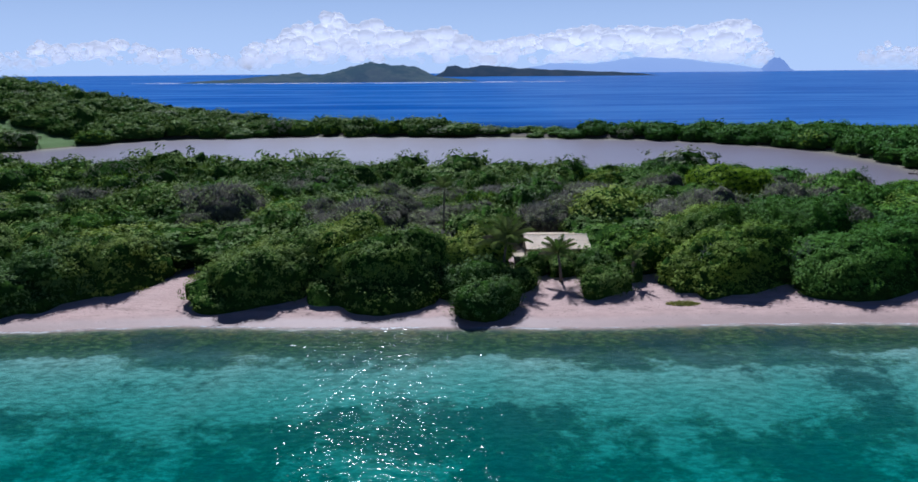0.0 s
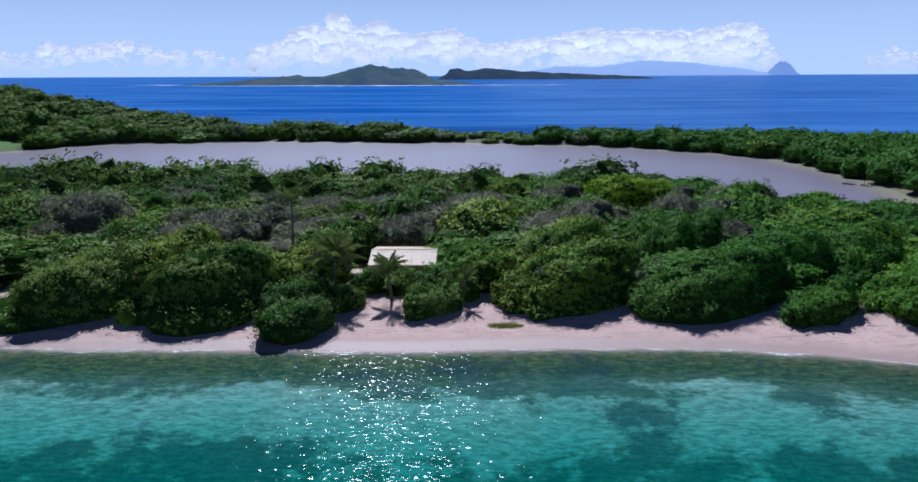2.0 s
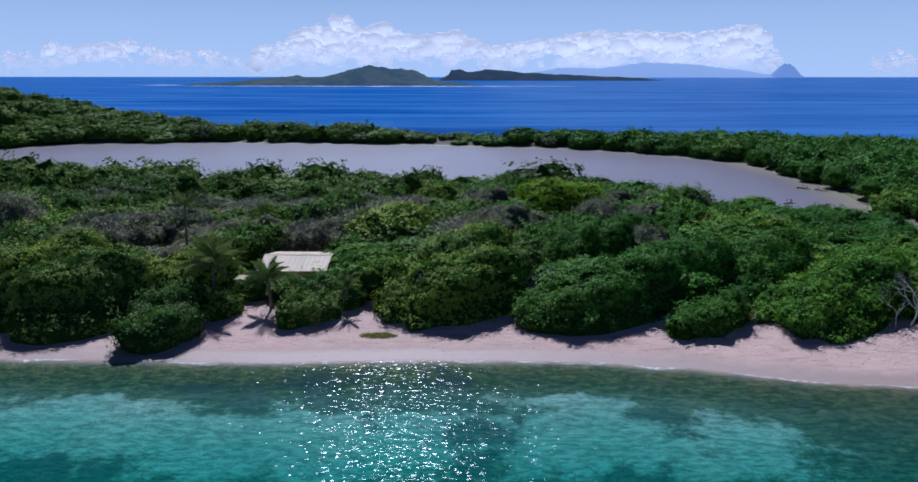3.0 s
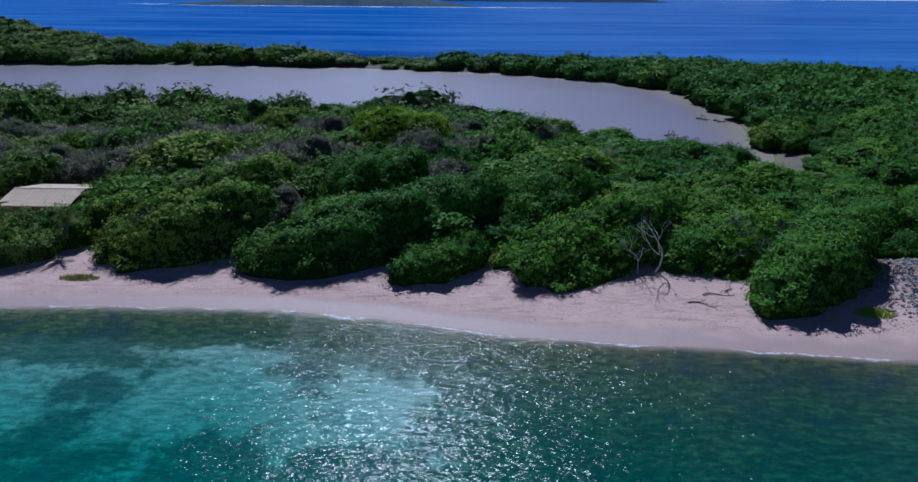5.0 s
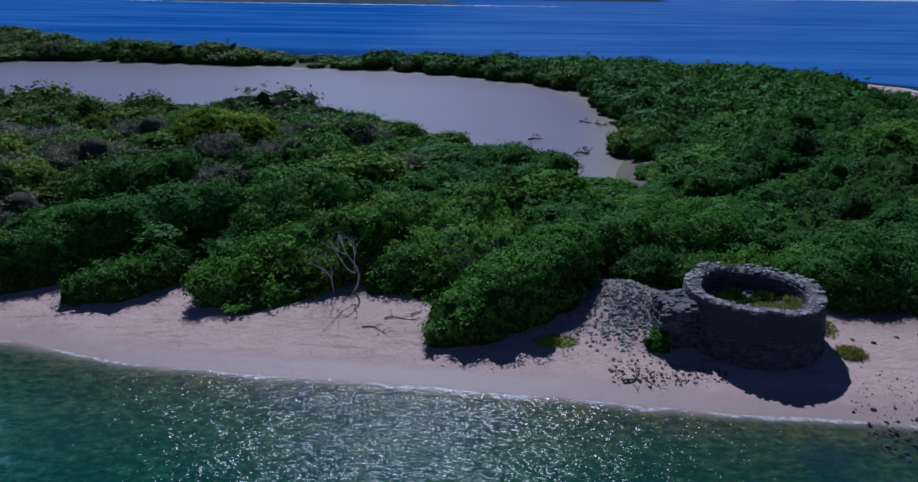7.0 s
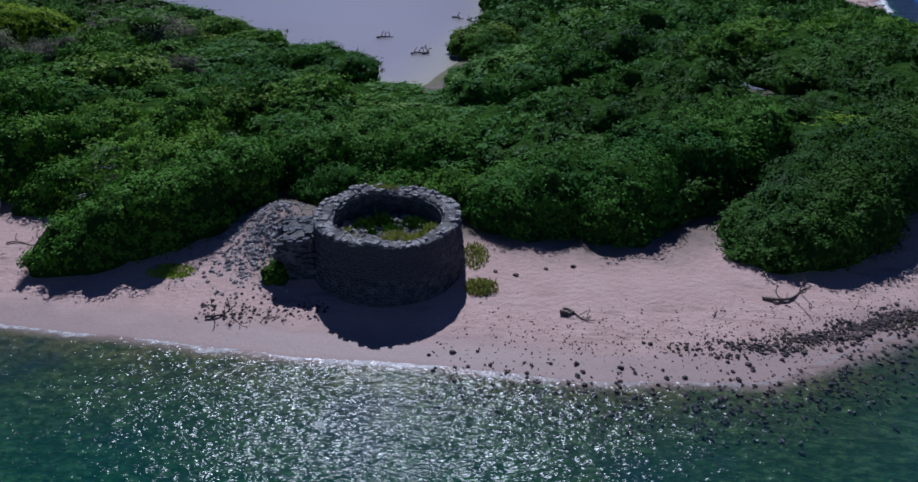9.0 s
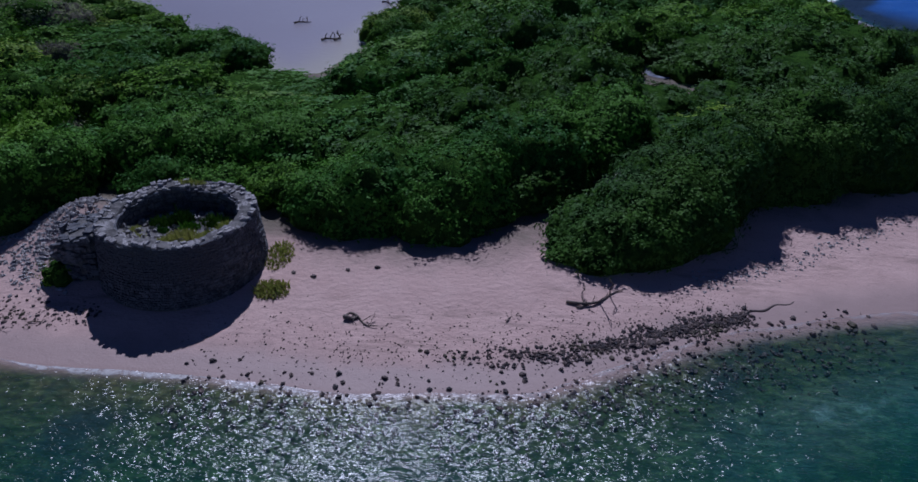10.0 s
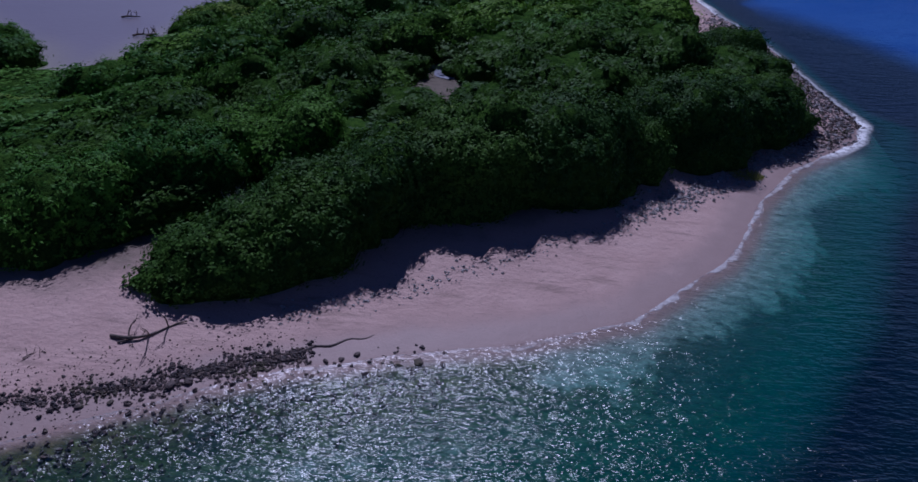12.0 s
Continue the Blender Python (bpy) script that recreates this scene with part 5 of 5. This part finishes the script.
for n, (x, y, s) in enumerate([(117.6, 53.6, 0.5), (118.3, 54.0, 0.4), (116.6, 53.4, 0.35), (111.0, 50.8, 0.3), (104.6, 50.1, 0.3), (108.2, 51.9, 0.28), (124.2, 55.9, 0.3), (124.9, 56.1, 0.28), (125.6, 56.5, 0.3), (126.2, 55.2, 0.34), (128.6, 56.2, 0.45),
                                     (114.2, 52.0, 0.32), (113.1, 51.7, 0.26), (99.6, 57.6, 0.3), (101.4, 58.3, 0.25), (103.0, 58.6, 0.3), (98.4, 57.9, 0.25), (106.4, 52.0, 0.24), (45.0, 59.8, 0.2), (119.6, 54.9, 0.3), (46.3, 60.4, 0.18), (112.0, 52.8, 0.25), (115.4, 52.4, 0.3), (109.6, 51.2, 0.26)]):
    rock(x, y, s, 40 + n)


# ---- driftwood, dead trees and logs ----
def driftwood(x, y, turn, length, radius, seed, rise=0.25, mat=None, label="weathered branch of driftwood lying on the sand"):
    r = np.random.RandomState(seed)
    top = at("driftwood", x, y)
    top.rotation_euler = (0, 0, radians(turn))
    length, radius = length * 0.8, radius * 0.65
    k = np.linspace(0, 1, 9)
    stem = np.stack([length * (k - 0.5), 0.12 * length * np.sin(k * 5 + seed), radius * 0.8 + 0.04 * np.sin(k * 7)], -1)
    part_of("stem", tube(stem, radius * (1.1 - 0.75 * k), 7), mat or M_DRIFT, top, smooth=True)
    for n in range(3):
        out = []
        s = stem[2 + 2 * n]
        branching(r, s, (r.uniform(-0.2, 0.8), r.choice((-1, 1)) * r.uniform(0.4, 1), rise * r.uniform(0.5, 1.6)), length * 0.26, radius * 0.5, 1, out)
        part_of("branch", joined(out), mat or M_DRIFT, top, smooth=True)
    return tagged(top, label, "driftwood")


driftwood(102.9, 54.1, -25, 2.4, 0.09, 1)
driftwood(102.3, 54.2, 8, 0.9, 0.2, 2, label="short thick stump of driftwood on the sand")
driftwood(115.2, 57.0, 18, 4.4, 0.14, 3, 0.9, label="driftwood branch with upright limbs beside the trees")
driftwood(114.6, 56.4, 15, 1.6, 0.07, 4)
driftwood(110.6, 54.9, 35, 1.2, 0.05, 5, 0.8)
driftwood(67.6, 58.0, -20, 2.6, 0.08, 6)
driftwood(69.2, 59.4, 12, 3.0, 0.07, 7)
driftwood(70.2, 60.4, 60, 1.8, 0.08, 8, 0.7, M_DEAD, "bleached forked branch on the sand")
driftwood(83.6, 53.3, 40, 2.2, 0.11, 9, 0.7, label="dark tangled branch at the water's edge")
driftwood(84.6, 52.7, -70, 1.8, 0.06, 10, 0.3)
driftwood(86.6, 53.0, -15, 1.6, 0.05, 11)
for n, (x, y, turn) in enumerate(((82.4, 125.3, 10), (88.3, 115.9, 30), (92.2, 141.5, -25), (94.6, 139.4, -35), (89.2, 116.6, 80))):
    o = driftwood(x, y, turn, 3.0, 0.22, 30 + n, 0.9, label="dark dead branch standing out of the pond")
    o.location.z = 0.1

# Thin dark tube added in place of modelling the sand step itself.
top = new("sand_scarp")
top.location = (124.1, 57.05, ground_z(124.1, 57.05))
k = np.linspace(0, 1, 24)
part_of("edge", tube(np.stack([5.2 * (k - 0.5), 2.3 * (k - 0.5) + 0.12 * np.sin(k * 21), -0.02 + 0.0 * k], -1), 0.035 + 0.05 * np.sin(k * math.pi), 6), M_ROCK, top, smooth=True)
tagged(top, "dark wavy line added to mark a small sand step", "seaweed")


def dead_tree(x, y, h, seed, lean, mat, label, level=5, z=None):
    r = np.random.RandomState(seed)
    top = at("dead_tree", x, y, z, -0.1)
    out = []
    branching(r, (0, 0, 0), (lean[0], lean[1], 1), h * 0.3, 0.011 * h + 0.01, level, out, (0.1, 0.0, 0.1))
    part_of("trunk", out[0], mat, top, smooth=True)
    part_of("bare_crown", joined(out[1:]), mat, top)
    return tagged(top, label, "tree", "bare trees by the beach")


dead_tree(65.2, 62.8, 7.4, 3, (0.15, 0.0), M_DEAD, "bleached bare tree beside a green crown")
dead_tree(63.9, 62.5, 4.6, 8, (-0.1, 0.0), M_DEAD, "bleached bare tree beside a green crown")
dead_tree(70.4, 65.4, 6.6, 5, (0.1, 0.0), M_DEAD, "bleached bare tree beside a green crown")
for n, (x, y) in enumerate(((73.2, 62.4), (74.4, 63.6), (75.4, 64.4), (74.0, 65.4))):
    dead_tree(x, y, 5.2, 20 + n, (0.2, 0.1), M_TWIG, "grey twiggy bare tree at the wood's edge", 5)
dead_tree(17.4, 69.0, 3.2, 31, (0.1, 0.0), M_BARK, "thin bare tree in the sandy yard")
dead_tree(24.0, 66.0, 5.0, 33, (-0.1, -0.1), M_DEAD, "pale bare tree in front of dark crowns")
dead_tree(33.2, 68.2, 4.6, 35, (0.2, 0.0), M_TWIG, "grey twiggy bare tree at the wood's edge", 5)
dead_tree(35.4, 69.5, 4.8, 37, (0.2, 0.0), M_TWIG, "grey twiggy bare tree at the wood's edge", 5)
dead_tree(116.2, 66.4, 4.2, 39, (0.3, 0.0), M_TWIG, "grey twiggy bare tree at the wood's edge", 5)
dead_tree(117.4, 62.8, 3.4, 41, (0.5, -0.1), M_TWIG, "grey twiggy bare tree at the wood's edge", 5)


# ---- palms ----
def frond_arrays(seed, length):
    """A drooping rachis with leaflets on both sides."""
    r = np.random.RandomState(seed)
    k = np.linspace(0, 1, 9)
    spine = np.stack([length * (k - 0.12 * k ** 2), 0 * k, length * (0.42 * k - 0.60 * k ** 2.2)], -1)
    rv, rf = tube(spine, 0.03 * (1 - 0.8 * k), 4)
    pts, faces = [rv], [rf]
    base = len(rv)
    for side in (-1, 1):
        for t in np.linspace(0.14, 0.99, 30):
            c = np.array([np.interp(t, k, spine[:, i]) for i in range(3)])
            L = length * 0.30 * math.sin(math.pi * min(1, 0.18 + 0.82 * t)) ** 0.6 * r.uniform(0.85, 1.1)
            d = np.array([0.55, side * 0.8, -0.5 - 0.4 * r.uniform()])
            d /= np.linalg.norm(d)
            w = np.array([0.026, 0, 0.008])
            pts.append(np.array([c - w, c + w, c + d * L * 0.6 + w * 0.9 + (0, 0, 0.03), c + d * L]))
            faces.append(np.arange(4)[None] + base)
            base += 4
    return np.concatenate(pts), np.concatenate(faces)


FRONDS = [mesh_of("frond", *frond_arrays(k, 2.5), M_PALM) for k in range(3)]
DRY_FROND = mesh_of("frond", *frond_arrays(9, 2.2), M_FROND_DRY)


def palm(x, y, h, seed, lean, n=17, size=1.0, z=None):
    r = np.random.RandomState(seed)
    top = at("coconut_palm", x, y, z, -0.1)
    k = np.linspace(0, 1, 10)
    stem = np.stack([lean[0] * k ** 1.6, lean[1] * k ** 1.6, h * k], -1)
    part_of("trunk", tube(stem, 0.17 - 0.07 * k + 0.05 * (k < 0.1), 8), M_BARK, top, smooth=True)
    for i in range(n):
        a = 360 * i / n + r.uniform(-8, 8)
        up = (68, 40, 8)[i % 3] + r.uniform(-10, 10)
        f = new("frond", DRY_FROND if i % 9 == 8 else FRONDS[i % 3])
        f.parent = top
        f.matrix_basis = Matrix.Translation(stem[-1]) @ pose(0, 0, 0, 0, 0, a) @ pose(0, 0, 0, r.uniform(-20, 20), -up, 0) @ Matrix.Diagonal((size, size, size, 1))
    return tagged(top, "coconut palm with arching feathery fronds", "palm", "palms near the house")


palm(4.3, 67.6, 3.7, 1, (0.2, -0.2), 20, 1.45)
palm(9.9, 66.4, 2.7, 2, (-0.3, 0.4), 17, 1.0)
palm(-1.9, 77.3, 7.4, 3, (0.2, 0.0), 13, 0.9)
palm(16.7, 66.2, 2.2, 4, (0.2, 0.1), 11, 0.7)
palm(2.6, 70.5, 3.2, 5, (0.2, 0.0), 17, 1.1)
tree("yard_bush", "dark-green bush at the foot of the palms", "bush", "", 5.4, 65.2, 1.7, 1.2, 1.1, 75, M_LEAF_DARK, lift=0.2, wedge=0.1, count=1500, leaf=0.18, low=-0.2)
tree("yard_bush", "small green bush on the sandy yard", "bush", "", 16.4, 67.4, 1.5, 1.2, 1.2, 76, M_LEAF, lift=0.15, wedge=0.1, count=1000, leaf=0.17, low=-0.2)
tree("yard_bush", "dark-green bush beside the beach house", "bush", "", 10.6, 69.4, 1.8, 1.1, 1.2, 77, M_LEAF_DARK, lift=0.2, wedge=0.1, count=1500, leaf=0.18, low=-0.2)
tree("yard_tree", "small leafy green tree beside the beach house", "tree", "", 19.4, 70.4, 2.0, 1.7, 1.5, 71, M_LEAF, lift=1.7, wedge=0.2, count=900, leaf=0.19, low=-0.2)
tree("yard_bush", "dark-green bush in front of the beach house", "bush", "", 7.6, 69.6, 1.6, 1.2, 1.5, 72, M_LEAF_DARK, lift=0.2, wedge=0.1, count=1200, leaf=0.18, low=-0.2)
tree("yard_bush", "dark-green bush in front of the beach house", "bush", "", 13.6, 68.8, 2.0, 1.3, 1.7, 73, M_LEAF_DARK, lift=0.2, wedge=0.1, count=1800, leaf=0.18, low=-0.2)
tree("yard_bush", "broad green bush beside the palms", "bush", "", 0.8, 65.6, 3.2, 2.6, 2.2, 74, M_LEAF_DARK, lift=0.2, wedge=0.2, count=3400, leaf=0.19, low=-0.2)

# ---- the beach house ----
M_WALL = plain("ochre_plaster_wall", (0.36, 0.28, 0.18), (0.48, 0.39, 0.27), 1.5)
g = Graph("cream_metal_roof")
v = g.coord()
dirt = g.noise(g.scaled(v, 0.6, 3.0, 1.0), 1.0, 5.0)
M_ROOF = g.end(g.bsdf(g.mix(g.step(dirt, 0.4, 0.7), (0.86, 0.71, 0.53), (0.78, 0.64, 0.48)), 0.55, g.bump(dirt, 0.1, 0.01)))
M_DARK = plain("unlit_room_dark", (0.02, 0.02, 0.02), (0.035, 0.03, 0.03), 2.0)
M_TRIM = plain("brown_timber", (0.12, 0.08, 0.055), (0.2, 0.14, 0.10), 4.0)
house = at("beach_house", 10.4, 75.6, None)
HZ = 3.7 - house.location.z
EV = 2.93 - house.location.z
WALLS = ((-3.1, 3.1, -2.9, -2.72), (-3.1, 3.1, 3.42, 3.6), (-3.1, -2.92, -2.72, 3.42))
for n, (x0, x1, y0, y1) in enumerate(WALLS):
    part("wall", box(x0, x1, y0, y1, -0.4, EV - 0.08), M_WALL, house)
# the gable wall with openings cut through, built from piers
for y0, y1, z0, z1 in ((-2.72, -1.9, -0.4, EV - 0.06), (-1.9, -1.0, -0.4, 0.7), (-1.9, -1.0, 1.6, EV - 0.06), (-1.0, 0.9, -0.4, EV - 0.06), (0.9, 1.8, -0.4, 0.7), (0.9, 1.8, 1.6, EV - 0.06), (1.8, 2.3, -0.4, EV - 0.06), (2.3, 3.1, 1.75, EV - 0.06), (3.1, 3.42, -0.4, EV - 0.06)):
    part("wall", box(2.92, 3.1, y0, y1, z0, z1, 0), M_WALL, house)
for side in (-1, 1):
    bm = bmesh.new()
    a = [bm.verts.new((side * 3.1, y, z)) for y, z in ((-2.9, EV - 0.06), (3.6, EV - 0.06), (-0.4, HZ - 0.1))]
    b = [bm.verts.new((side * 2.92, y, z)) for y, z in ((-2.9, EV - 0.06), (3.6, EV - 0.06), (-0.4, HZ - 0.1))]
    bm.faces.new(a), bm.faces.new(b[::-1])
    for i in range(3):
        bm.faces.new((a[i], a[(i + 1) % 3], b[(i + 1) % 3], b[i]))
    bmesh.ops.recalc_face_normals(bm, faces=bm.faces)
    part("gable", bm, M_WALL, house)
part("floor_slab", box(-3.2, 3.2, -3.0, 3.7, -0.5, 0.05, 0.03), M_MORTAR, house)
for y0, y1 in ((-1.9, -1.0), (0.9, 1.8)):
    # Dark panel in each opening stands for the unlit room behind.
    w = part("window", box(2.96, 3.0, y0, y1, 0.7, 1.6, 0), M_DARK, house, "window opening filled by a dark panel for the unlit room")
    for q in (y0, y1):
        part("frame", box(2.9, 3.13, q - 0.05, q + 0.05, 0.66, 1.64, 0.01), M_TRIM, w)
    part("sill", box(2.9, 3.18, y0 - 0.1, y1 + 0.1, 0.6, 0.68, 0.01), M_TRIM, w)
part("door", box(2.96, 3.0, 2.3, 3.1, 0.0, 1.75, 0), M_TRIM, house, "dark wooden door")


def slope(y0, z0, y1, z1):
    """One pitch of standing-seam sheet."""
    bm = bmesh.new()
    n = 14
    lo, hi = [], []
    for i in range(n * 3 + 1):
        x = -3.45 + 6.9 * i / (n * 3)
        up = 0.012 if i % 3 == 0 else 0.0
        lo.append(bm.verts.new((x, y0, z0 + up))), hi.append(bm.verts.new((x, y1, z1 + up)))
    for i in range(n * 3):
        bm.faces.new((lo[i], lo[i + 1], hi[i + 1], hi[i]))
    bmesh.ops.solidify(bm, geom=bm.faces[:], thickness=0.05)
    bmesh.ops.recalc_face_normals(bm, faces=bm.faces)
    return bm


roof = part("roof", slope(-3.7, EV - 0.02, -0.4, HZ), M_ROOF, house, "cream painted metal roof sheet")
part("roof", slope(4.1, EV - 0.02, -0.4, HZ), M_ROOF, house, "cream painted metal roof sheet")
part("ridge_cap", box(-3.5, 3.5, -0.46, -0.34, HZ, HZ + 0.05, 0.01), M_ROOF, roof)
for x in (-3.42, 3.42):
    bm = box(x - 0.03, x + 0.03, -3.7, -0.4, -0.09, 0.03, 0)
    for vtx in bm.verts:
        vtx.co.z += EV - 0.04 + (HZ - EV) * (vtx.co.y + 3.7) / 3.3
    part("bargeboard", bm, M_TRIM, roof)
for x in (-2.9, 0.0, 2.9):
    part("post", box(x - 0.06, x + 0.06, -3.6, -3.48, -0.3, EV - 0.05), M_TRIM, house)
tagged(house, "small ochre beach house with a cream metal gable roof", "house")

shed = at("garden_shed", 6.3, 70.6, None)
part("wall", box(-0.7, 0.7, -0.6, 0.6, -0.1, 1.5, 0.02), M_WALL, shed)
part("roof", box(-0.9, 0.9, -0.8, 0.8, 1.5, 1.58, 0.02), M_WALL, shed)
tagged(shed, "small pale shed beside the palms", "shed")
